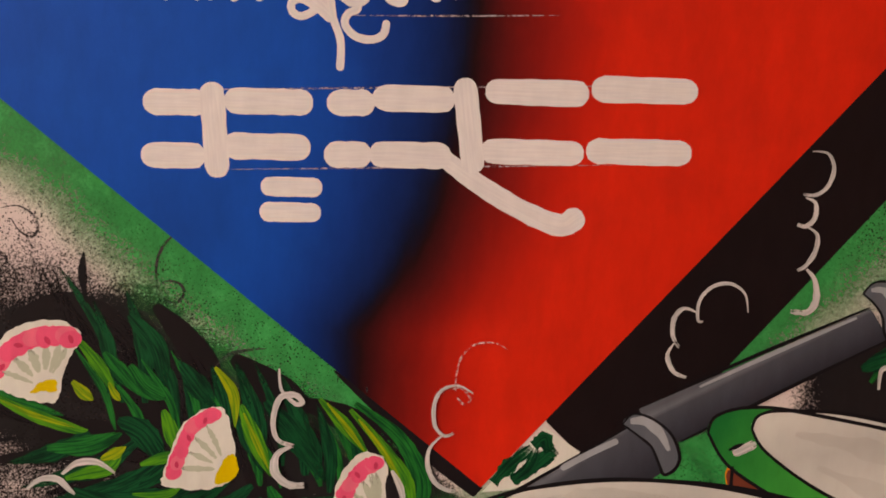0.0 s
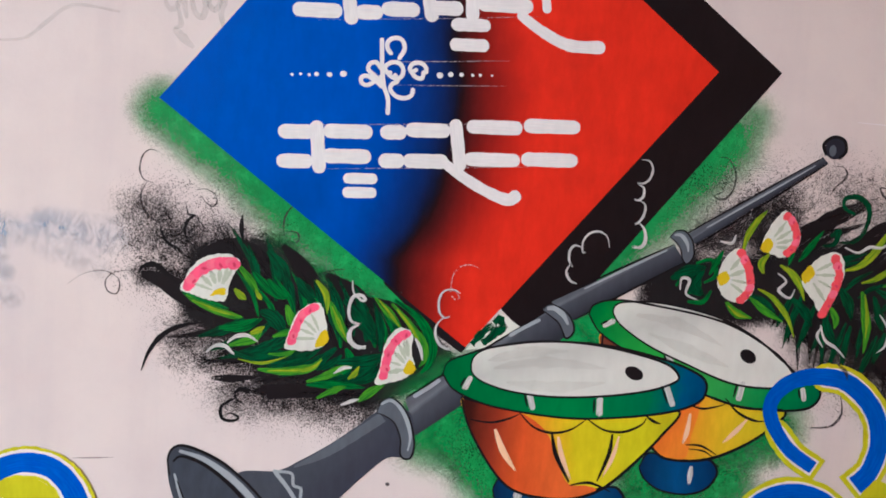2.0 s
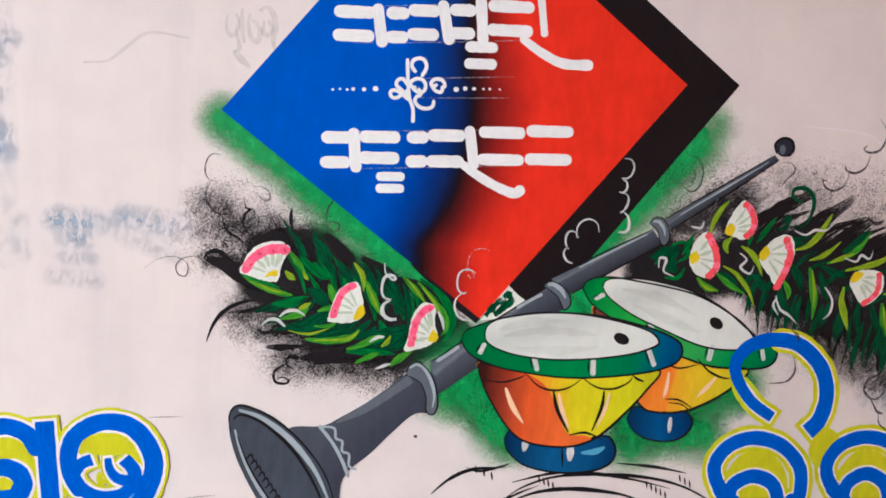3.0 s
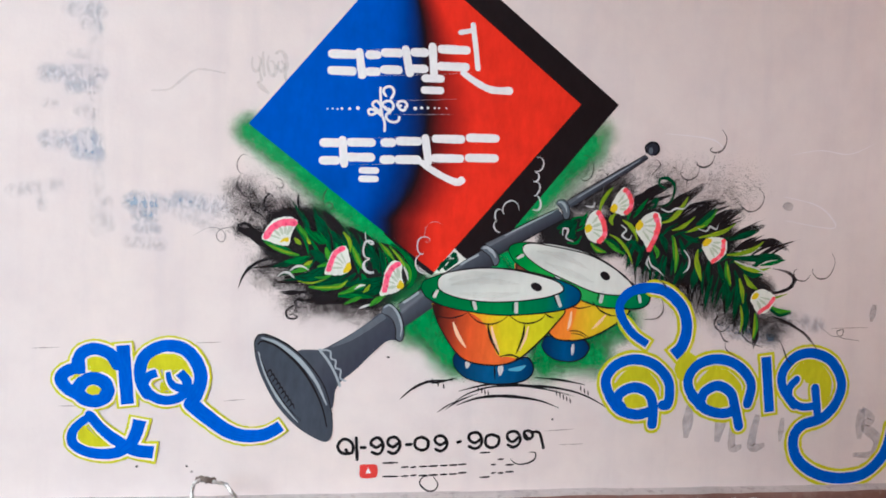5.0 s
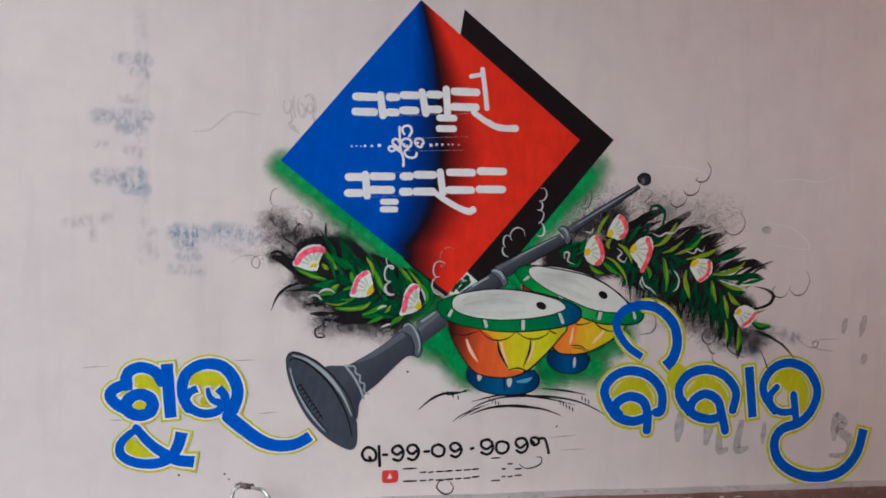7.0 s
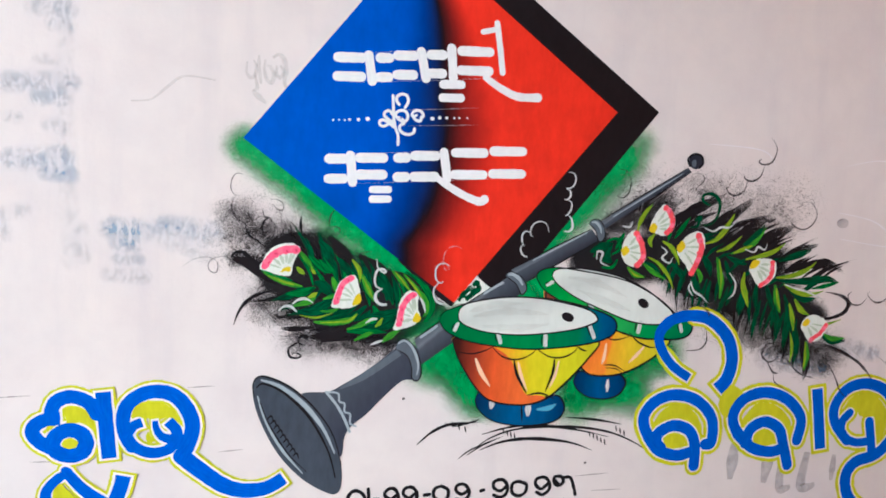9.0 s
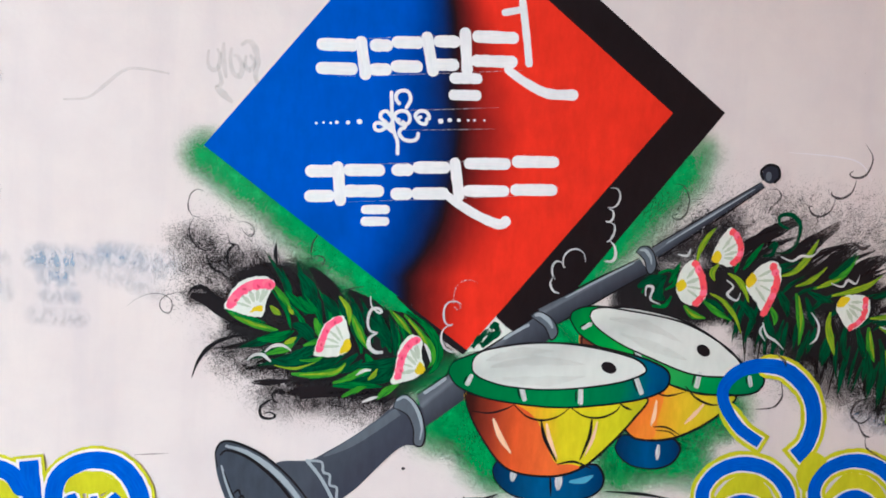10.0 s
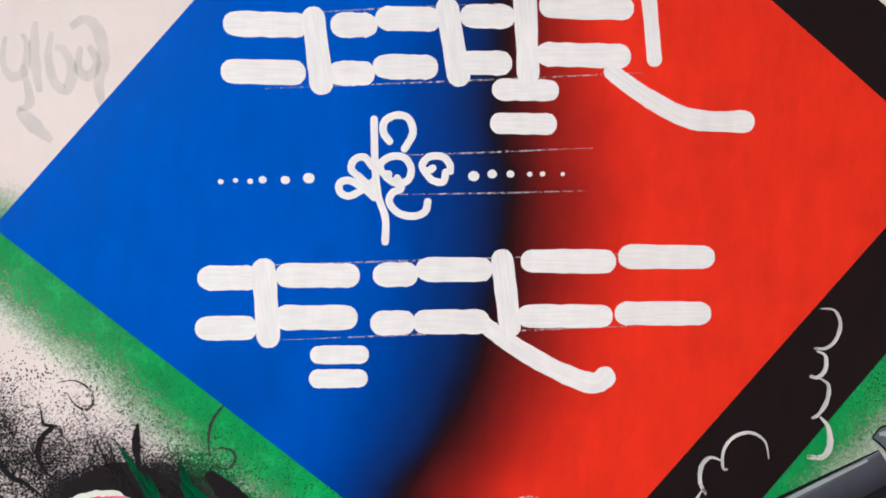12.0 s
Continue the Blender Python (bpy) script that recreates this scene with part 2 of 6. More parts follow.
def ribbon(bm, pts, w, level, ends=(1.0, 1.0), body=None, n=7, rag=0.05):
    """One pull of the brush: w cm wide, its ends scaled by ends (1: round, 0: pointed, 2 and more: cut
    square and drawn on by what exceeds 2, in cm)."""
    line = curve(pts, n=n)
    square = (ends[0] >= 2, ends[1] >= 2)
    for k in (0, 1):
        if square[k]:
            p, q = (line[0], line[1]) if k == 0 else (line[-1], line[-2])
            d = math.hypot(p[0] - q[0], p[1] - q[1]) or 1
            far = (p[0] + (p[0] - q[0]) / d * (ends[k] - 2 + 0.01), p[1] + (p[1] - q[1]) / d * (ends[k] - 2 + 0.01))
            line = [far] + line if k == 0 else line + [far]
    rounded = (ends[0] >= 0.8 and not square[0], ends[1] >= 0.8 and not square[1])
    if rounded[0] or rounded[1]:
        # round caps
        def cap(p, q):
            d = math.hypot(p[0] - q[0], p[1] - q[1]) or 1
            return ((p[0] - q[0]) / d, (p[1] - q[1]) / d)
        if rounded[0]:
            c = cap(line[0], line[1])
            line = [(line[0][0] + c[0] * w * f, line[0][1] + c[1] * w * f) for f in (0.48, 0.40, 0.24)] + line
        if rounded[1]:
            c = cap(line[-1], line[-2])
            line = line + [(line[-1][0] + c[0] * w * f, line[-1][1] + c[1] * w * f) for f in (0.24, 0.40, 0.48)]
    k, z0 = len(line), depth(level)
    prev, run, seed = None, 0.0, random.uniform(0, 90)
    hair = bm.verts.layers.float_vector.get("bristle") or bm.verts.layers.float_vector.new("bristle")
    for i, (u, v) in enumerate(line):
        a, b = line[max(i - 1, 0)], line[min(i + 1, k - 1)]
        du, dv = b[0] - a[0], b[1] - a[1]
        d = math.hypot(du, dv) or 1
        f = i / (k - 1)
        h = w / 2
        if ends[0] < 0.8 or ends[1] < 0.8:
            h *= min(1.0, ends[0] + (1 - ends[0]) * min(1.0, f * 2.4) if ends[0] < 0.8 else 1.0)
            h *= min(1.0, ends[1] + (1 - ends[1]) * min(1.0, (1 - f) * 2.4) if ends[1] < 0.8 else 1.0)
        if body:
            h *= body[0] + (body[1] - body[0]) * f
        if rounded[0] and i < 3:
            h *= (0.26, 0.60, 0.88)[i]
        if rounded[1] and i > k - 4:
            h *= (0.26, 0.60, 0.88)[k - 1 - i]
        h = max(h, 0.01)
        h *= 1 + random.uniform(-rag, rag)
        y = WALL_Y - z0 - i * 0.0000015
        row = [bm.verts.new(((u - dv / d * h) / 100, y, (v + du / d * h) / 100)),
               bm.verts.new(((u + dv / d * h) / 100, y, (v - du / d * h) / 100))]
        run += math.hypot(u - line[max(i - 1, 0)][0], v - line[max(i - 1, 0)][1])
        row[0][hair], row[1][hair] = Vector((seed - h, run, f)), Vector((seed + h, run, f))
        if prev:
            bm.faces.new((prev[0], prev[1], row[1], row[0]))
        prev = row


def area(bm, pts, level, smooth=True, n=6, rag=0.0):
    """A filled outline."""
    line = curve(pts, True, n) if smooth else pts
    y = WALL_Y - depth(level)
    vs = [bm.verts.new(((u + random.uniform(-rag, rag)) / 100, y, (v + random.uniform(-rag, rag)) / 100)) for u, v in line]
    f = bm.faces.new(vs)
    f.normal_update()
    if f.normal.y > 0:
        f.normal_flip()


def disc(bm, c, ru, rv, level, tilt=0.0, n=20):
    ca, sa = math.cos(radians(tilt)), math.sin(radians(tilt))
    area(bm, [(c[0] + ru * math.cos(a) * ca - rv * math.sin(a) * sa, c[1] + ru * math.cos(a) * sa + rv * math.sin(a) * ca)
              for a in (2 * math.pi * i / n for i in range(n))], level, False)


def thing(name, at, label, category, group="", kind=""):
    ob = new(name)
    ob.empty_display_size = 0.05
    ob.location = (at[0] / 100, WALL_Y, at[1] / 100)
    return tagged(ob, label, category, group, kind)


def root_place(ob):
    while ob.parent:
        ob = ob.parent
    return ob.location.copy()


def part(name, bm, mat, parent, label=""):
    """Links a bmesh, built in world places, as one mesh under a thing or a part."""
    off = root_place(parent)
    for v in bm.verts:
        v.co -= off
    me = bpy.data.meshes.new(name)
    bm.to_mesh(me)
    bm.free()
    me.materials.append(mat)
    ob = new(name, me)
    ob.parent = parent
    if label:
        ob["label"] = label
    return ob


def stroke(name, parent, mat, pts, w, level, ends=(1.0, 1.0), body=None, label="", rag=0.05):
    bm = bmesh.new()
    ribbon(bm, pts, w, level, ends, body, rag=rag)
    return part(name, bm, mat, parent, label)


def shape(name, parent, mat, pts, level, smooth=True, label="", rag=0.0):
    bm = bmesh.new()
    area(bm, pts, level, smooth, rag=rag)
    return part(name, bm, mat, parent, label)


def spot(name, parent, mat, c, ru, rv, level, tilt=0.0, label=""):
    bm = bmesh.new()
    disc(bm, c, ru, rv, level, tilt)
    return part(name, bm, mat, parent, label)


def near(u, v, a, b):
    """Distance in cm from (u, v) to the stretch from a to b."""
    du, dv = b[0] - a[0], b[1] - a[1]
    t = max(0.0, min(1.0, ((u - a[0]) * du + (v - a[1]) * dv) / (du * du + dv * dv + 1e-9)))
    return math.hypot(u - a[0] - t * du, v - a[1] - t * dv)


def cloud(name, parent, mat, blobs, level, step=0.8, label=""):
    """Sprayed paint: blobs are (from, to, radius, strength), in wall centimetres."""
    us = [p[0] + s * r for a, b, r, _ in blobs for p in (a, b) for s in (-1, 1)]
    vs = [p[1] + s * r for a, b, r, _ in blobs for p in (a, b) for s in (-1, 1)]
    u0, v0 = min(us), min(vs)
    nu, nv = int((max(us) - u0) / step) + 2, int((max(vs) - v0) / step) + 2
    y = -depth(level)
    verts, cover = [], []
    for j in range(nv):
        for i in range(nu):
            u, v = u0 + i * step, v0 + j * step
            c = 0.0
            for a, b, r, s in blobs:
                q = max(0.0, 1 - near(u, v, a, b) / r)
                c = max(c, s * q * q * (3 - 2 * q))
            verts.append((u, v))
            cover.append(c * 1.5 - 0.35)
    faces = []
    for j in range(nv - 1):
        for i in range(nu - 1):
            q = (j * nu + i, j * nu + i + 1, (j + 1) * nu + i + 1, (j + 1) * nu + i)
            if max(cover[x] for x in q) > -0.3:
                faces.append(q)
    used = sorted({x for q in faces for x in q})
    to = {x: i for i, x in enumerate(used)}
    off = root_place(parent)
    me = bpy.data.meshes.new(name)
    me.from_pydata([(verts[x][0] / 100 - off.x, y + WALL_Y - off.y, verts[x][1] / 100 - off.z) for x in used], [], [[to[x] for x in q] for q in faces])
    at = me.attributes.new("cover", "FLOAT", "POINT")
    at.data.foreach_set("value", [cover[x] for x in used])
    me.materials.append(mat)
    ob = new(name, me)
    ob.parent = parent
    if label:
        ob["label"] = label
    return ob


# ---------------------------------------------------------------- the wall and what it stands on
def box(name, lo, hi, mat, bevel=0.0, seg=2):
    bm = bmesh.new()
    bmesh.ops.create_cube(bm, size=1)
    for v in bm.verts:
        v.co = Vector([lo[i] + (v.co[i] + 0.5) * (hi[i] - lo[i]) for i in range(3)])
    if bevel:
        bmesh.ops.bevel(bm, geom=bm.edges[:], offset=bevel, segments=seg, affect="EDGES")
    me = bpy.data.meshes.new(name)
    bm.to_mesh(me)
    bm.free()
    me.materials.append(mat)
    return new(name, me)


LEDGE_Z = 0.85
tagged(box("wall_north", (-4.5, WALL_Y, LEDGE_Z - 0.02), (1.9, WALL_Y + 0.23, 3.7), M_WALL), "pinkish white limewashed wall with old wash marks", "wall", kind="structure")
tagged(box("floor", (-4.5, -5.0, -0.12), (4.5, WALL_Y + 0.23, 0.0), M_FLOOR), "worn grey cement floor in front of the wall", "floor", kind="structure")
tagged(box("ground", (-400, -400, -0.5), (400, 400, -0.13), M_FLOOR), "bare ground round the building", "ground", kind="structure")
# Unseen slab, added to keep sky light off the top of the wall.
tagged(box("ceiling", (-2.0, -2.0, 3.7), (2.13, WALL_Y + 0.23, 3.85), M_BOUNCE_PLASTER), "unseen plain roof slab, added to cut sky light from above", "ceiling", kind="structure")


# Unseen side wall, added to block sky from the right and bounce warm light.
tagged(box("added_wall_east", (1.9, -2.9, 0.0), (2.13, WALL_Y + 0.23, 3.7), M_BOUNCE_PLASTER), "unseen pinkish plastered side wall, added to dim and warm the right", "wall", kind="structure")
# Unseen wall, added to keep sun off the right; the gap above lights the top.
tagged(box("added_wall_south", (-1.9, -3.13, 0.0), (2.13, -2.9, 3.45), M_BOUNCE_PLASTER), "unseen pinkish plastered wall opposite, added to shade the right, open above", "wall", kind="structure")


def plinth():
    """The projecting base of the wall: red oxide front, uneven bare cement top."""
    bm = bmesh.new()
    nx = 220
    rows = []
    for i in range(nx + 1):
        x = -4.5 + 6.4 * i / nx
        j = noise.noise((x * 3.1, 0, 4)) * 0.004 + noise.noise((x * 14, 2, 0)) * 0.0025
        k = noise.noise((x * 5.0, 7, 1)) * 0.004
        rows.append([bm.verts.new(p) for p in ((x, WALL_Y + 0.1, LEDGE_Z + j * 0.3), (x, WALL_Y - 0.026 + k, LEDGE_Z - 0.004 + j),
                                               (x, WALL_Y - 0.033 + k, LEDGE_Z - 0.010 + j), (x, WALL_Y - 0.036 + k * 0.6, LEDGE_Z - 0.022 + j), (x, WALL_Y - 0.036, 0.0))])
    for a, b in zip(rows, rows[1:]):
        for q in range(4):
            f = bm.faces.new((a[q], a[q + 1], b[q + 1], b[q]))
            f.material_index = 0 if q < 2 else 1
            f.smooth = q < 3
    me = bpy.data.meshes.new("plinth")
    bm.to_mesh(me)
    bm.free()
    me.materials.append(M_LEDGE)
    me.materials.append(M_OXIDE)
    return tagged(new("plinth", me), "reddish brown wall base with a bare cement ledge", "plinth", kind="structure")


plinth()

# ---------------------------------------------------------------- old marks on the wall, under the new painting
marks = thing("wash_mark", (-100, 170), "faded blue grey smears of washed-off old lettering on the wall", "stain")


def smudge_material():
    """What is left of washed-off paint: thin, cloudy and dragged downwards."""
    n = Nodes("washed_off_blue_grey", 0.85)
    n.color(brushed(n, srgb(150, 178, 208), 0.1))
    dab = n.ramp(n.noise(58, 5, 0.7, (1.0, 1.0, 0.6, 25), 0.6), [(0.46, 0.0), (0.57, 1.0)])
    drag = n.ramp(n.noise(26, 5, 0.65, (1.6, 1.0, 0.22, 0)), [(0.35, 0.15), (0.7, 0.75)])
    f = n.math("MULTIPLY_ADD", dab, 0.55, n.math("MULTIPLY", drag, 0.45))
    n.cover(n.math("MULTIPLY", n.math("MAXIMUM", n.attribute("cover"), 0.0), f, clamp=True))
    return n.mat


M_SMUDGE = smudge_material()
for blobs in (
        [(*[(-83.2, 218.7), (-80.7, 152.3)], 6.5, 0.34)],
        [(*[(-88.3, 205.4), (-81.6, 205.3)], 4.5, 0.5), (*[(-84.9, 202.1), (-81.5, 201.7)], 3.5, 0.5)],
        [(*[(-87.4, 194.8), (-84.0, 194.6)], 3.5, 0.42)],
        [(*[(-93.3, 189.5), (-81.2, 190.2)], 5.0, 0.56), (*[(-87.9, 186.8), (-82.5, 187.2)], 4.2, 0.6)],
        [(*[(-93.2, 182.4), (-91.4, 182.2)], 3.4, 0.46), (*[(-85.7, 181.2), (-82.3, 180.7)], 4.0, 0.42)],
        [(*[(-92.3, 173.5), (-82.2, 174.5)], 5.2, 0.62), (*[(-85.5, 171.4), (-81.1, 171.1)], 4.6, 0.62)],
        [(*[(-100.0, 160.7), (-90.1, 162.8)], 4.6, 0.42), (*[(-93.6, 159.0), (-93.3, 157.3)], 3.0, 0.5)],
        [(*[(-72.8, 159.8), (-66.1, 159.5)], 5.0, 0.72), (*[(-70.7, 156.9), (-68.5, 156.6)], 5.0, 0.66)],
        [(*[(-61.6, 160.6), (-51.4, 159.3)], 5.6, 0.62), (*[(-62.2, 157.3), (-52.7, 154.3)], 4.4, 0.42)],
        [(*[(-73.3, 149.6), (-65.8, 149.2)], 4.2, 0.46), (*[(-71.5, 153.0), (-66.8, 152.9)], 3.4, 0.5)],
        [(*[(-78.7, 159.5), (-78.0, 153.2)], 4.4, 0.4)]):
    cloud("smudge", marks, M_SMUDGE, blobs, 2, 0.7)
cloud("smudge", marks, M_SMUDGE, [(*[(88.4, 131.8), (106.0, 129.4)], 5.5, 0.7), (*[(108.5, 135.7), (121.7, 133.3)], 5.0, 0.6)], 2, 0.7)
stroke("faded_bar", marks, M_STAIN_GREY, [(81.4, 109.0), (80.7, 99.3)], 3.37, 2, (0.6, 0.4))
stroke("faded_bar", marks, M_STAIN_GREY, [(92.3, 108.9), (90.7, 98.0)], 3.37, 2, (0.6, 0.4))
stroke("faded_bar", marks, M_STAIN_GREY, [(95.7, 104.5), (95.7, 96.5), (98.9, 96.8)], 2.57, 2, (0.6, 0.4))
stroke("faded_bar", marks, M_STAIN_GREY, [(103.4, 106.2), (102.1, 96.8), (106.4, 97.1)], 2.89, 2, (0.6, 0.4))
stroke("faded_bar", marks, M_STAIN_GREY, [(111.7, 105.3), (111.3, 98.1)], 1.93, 2, (0.6, 0.4))
stroke("faded_bar", marks, M_STAIN_GREY, [(138.4, 108.0), (138.3, 98.7)], 3.37, 2, (0.6, 0.4))
stroke("faded_bar", marks, M_STAIN_GREY, [(138.4, 108.0), (142.0, 105.2), (140.1, 102.4), (144.6, 98.7), (143.3, 94.1), (136.6, 93.8)], 3.21, 2, (0.6, 0.4))
stroke("faded_bar", marks, M_STAIN_GREY, [(140.0, 140.1), (139.2, 134.9)], 2.25, 2, (0.6, 0.4))
stroke("faded_bar", marks, M_STAIN_GREY, [(147.5, 141.2), (146.0, 133.8)], 2.57, 2, (0.6, 0.4))
stroke("faded_bar", marks, M_STAIN_GREY, [(148.5, 128.3), (147.6, 124.6)], 2.57, 2, (0.6, 0.4))
for pts, w in (([(-45.2, 197.7), (-45.3, 195.4), (-44.5, 194.2), (-43.5, 194.8), (-43.3, 197.0), (-43.8, 198.0)], 5), ([(-42.7, 199.2), (-42.7, 196.3), (-42.1, 193.0)], 6),
               ([(-41.3, 198.4), (-41.5, 196.2), (-40.9, 194.0), (-39.8, 193.5), (-39.4, 195.2), (-40.2, 196.9), (-41.0, 197.0)], 6), ([(-39.7, 198.9), (-38.5, 199.7), (-37.3, 198.7), (-36.8, 196.3), (-37.1, 194.1), (-36.6, 192.0)], 7), ([(-38.8, 197.3), (-38.9, 195.4), (-38.0, 194.7), (-37.3, 196.0), (-38.1, 197.4)], 6), ([(-43.9, 191.4), (-42.5, 190.1), (-40.9, 188.8)], 8),
               ([(-69.1, 187.3), (-65.1, 187.9), (-62.2, 190.4), (-59.4, 192.9), (-56.8, 193.5), (-51.7, 193.0)], 4), ([(-43.7, 195.4), (-42.9, 192.2), (-43.9, 191.4)], 5)):
    stroke("faded_curl", marks, M_GHOST, pts, w * 0.16, 2, (0.5, 0.5), rag=0.15)
spot("faded_spot", marks, M_STAIN_GREY, *[(108.3, 168.2)], 1.77, 1.28, 2)
stroke("scratch", marks, M_KEYLINE, [(107.8, 164.0), (123.5, 162.5), (122.4, 166.1), (116.9, 169.3), (106.9, 170.9)], 0.482, 2, (0.3, 0.3))
stroke("scratch", marks, M_KEYLINE, [(68.1, 186.6), (82.9, 185.9), (87.3, 181.9)], 0.321, 2, (0.3, 0.3))
stroke("scratch", marks, M_KEYLINE, [(108.0, 183.2), (117.7, 185.2), (127.4, 184.8), (135.7, 188.5)], 0.321, 2, (0.3, 0.3))

for pts in ([(-56.2, 124.5), (-50.3, 124.8)], [(-49.1, 109.5), (-43.9, 110.0)], [(-88.5, 108.1), (-83.4, 108.1)], [(-95.3, 122.4), (-88.5, 122.8)], [(37.3, 101.4), (46.1, 102.0)], [(41.9, 97.5), (49.9, 97.7)], [(125.8, 132.5), (138.1, 133.1)]):
    stroke("pencil_line", marks, M_PENCIL, pts, 0.257, 2, (0.3, 0.3), label="short faint pencil guide line")
for c in ([(-57.6, 92.6)], [(-56.4, 91.1)], [(-69.7, 92.6)], [(39.8, 104.8)], [(-7.2, 121.6)]):
    spot("dark_speck", marks, M_INK_DRY, c[0], 0.353, 0.321, 2)

# ---------------------------------------------------------------- sprayed grounds
ground_spray = thing("sprayed_glow", (0, 160), "green airbrushed glow on the wall behind the painted panel", "wall painting")
cloud("green_mist", ground_spray, M_GREEN_SPRAY, [(*[(-45.2, 179.2), (-30.3, 169.0)], 8.6, 0.84), (*[(-30.3, 169.7), (-13.0, 156.6)], 10.3, 0.95), (*[(-13.0, 156.6), (-4.8, 150.0)], 7.04, 0.95)], 3.2, 0.7)
cloud("green_mist", ground_spray, M_GREEN_SPRAY, [(*[(45.0, 181.6), (31.9, 167.6)], 12.4, 0.9), (*[(48.2, 184.8), (46.0, 182.5)], 11.0, 0.66), (*[(32.0, 166.9), (22.1, 155.3)], 9.08, 0.95)], 3.2, 0.7)
cloud("green_mist", ground_spray, M_GREEN_SPRAY, [(*[(0.2, 132.3), (8.8, 138.7)], 14.5, 1.0), (*[(6.8, 128.6), (13.6, 122.1)], 11.5, 0.85)], 3.2, 0.7)
cloud("green_mist", ground_spray, M_GREEN_SPRAY, [(*[(36.4, 121.8), (49.8, 129.7)], 13.3, 0.86), (*[(46.9, 131.0), (58.8, 133.7)], 11.5, 0.8)], 3.2, 0.7)
cloud("green_mist", ground_spray, M_GREEN_SPRAY, [(*[(21.3, 146.4), (26.5, 149.0)], 7.27, 1.3)], 3.2, 0.7)

cloud("green_mist", ground_spray, M_GREEN_SPRAY, [(*[(36.9, 125.1), (51.1, 122.7)], 11.5, 0.84), (*[(52.2, 127.0), (59.0, 131.0)], 9.0, 0.66)], 3.2, 0.7)
cloud("green_mist", ground_spray, M_GREEN_SPRAY, [(*[(2.1, 132.3), (10.3, 122.8)], 12.0, 0.82), (*[(19.9, 148.9), (23.3, 145.8)], 5.0, 1.0)], 3.2, 0.7)

# ---------------------------------------------------------------- tilted square panel with the names
panel = thing("painted_square", (4, 145), "tilted square painted half blue and half red on the wall", "wall painting")
TOP, RIGHT, BOTTOM, LEFT = (-8.0, 229.4), (42.6, 192.7), (3.9, 144.9), (-45.6, 180.9)
shape("drop_shadow", panel, M_SHADOW, [(4.9, 228.1), (53.6, 193.5), *[(19.1, 149.6), (12.6, 148.6), (9.4, 151.4)], (0, 190)], 5.2, False, "black painted drop shadow")

SEAM = [(-7.8, 229.8), (-4.2, 217.0), (-1.9, 205.8), *[(-1.1, 191.9), (-0.2, 186.7), (-0.7, 179.4), (-1.9, 173.0), (-3.2, 168.2), (-5.6, 163.0), (-8.6, 158.5)]]


def panel_face():
    """The square, brushed from blue through black into red along a bending seam."""
    n = 90
    bm = bmesh.new()
    bend = curve(SEAM, n=12)
    seam_v = [p[1] for p in bend]
    seam_line = [float(np.interp(-(seam_v[0] - 0.5 * i), [-q for q in seam_v], [p[0] for p in bend])) for i in range(int((seam_v[0] - seam_v[-1]) / 0.5) + 2)]
    val = []
    grid = []
    y = WALL_Y - 6.9 * STEP
    for j in range(n + 1):
        row = []
        for i in range(n + 1):
            a, b = i / n, j / n
            u = TOP[0] * (1 - a) * (1 - b) + RIGHT[0] * a * (1 - b) + BOTTOM[0] * a * b + LEFT[0] * (1 - a) * b
            v = TOP[1] * (1 - a) * (1 - b) + RIGHT[1] * a * (1 - b) + BOTTOM[1] * a * b + LEFT[1] * (1 - a) * b
            # the seam leaves the top corner, swells to the right and runs back to the lower left side
            k = min(max((seam_v[0] - v) / 0.5, 0), len(seam_line) - 1.001)
            seam = seam_line[int(k)] + (seam_line[int(k) + 1] - seam_line[int(k)]) * (k - int(k))
            half = 2.5 + 8.5 * min(1.0, (TOP[1] - v) / 35)
            low = min(1.0, (TOP[1] - v) / 60)
            foot = min(1.0, max(0.0, (188 - v) / 28))
            half *= 1 + 0.35 * low - 0.15 * foot if u > seam else 1 + 0.5 * low - 0.25 * foot
            val.append(0.5 + (u - seam) / (2 * half))
            row.append(bm.verts.new((u / 100, y, v / 100)))
        grid.append(row)
    for j in range(n):
        for i in range(n):
            bm.faces.new((grid[j][i], grid[j + 1][i], grid[j + 1][i + 1], grid[j][i + 1]))
    ob = part("face", bm, M_PANEL, panel, "blue enamel shading through black into red")
    at = ob.data.attributes.new("blend", "FLOAT", "POINT")
    at.data.foreach_set("value", val)
    return ob


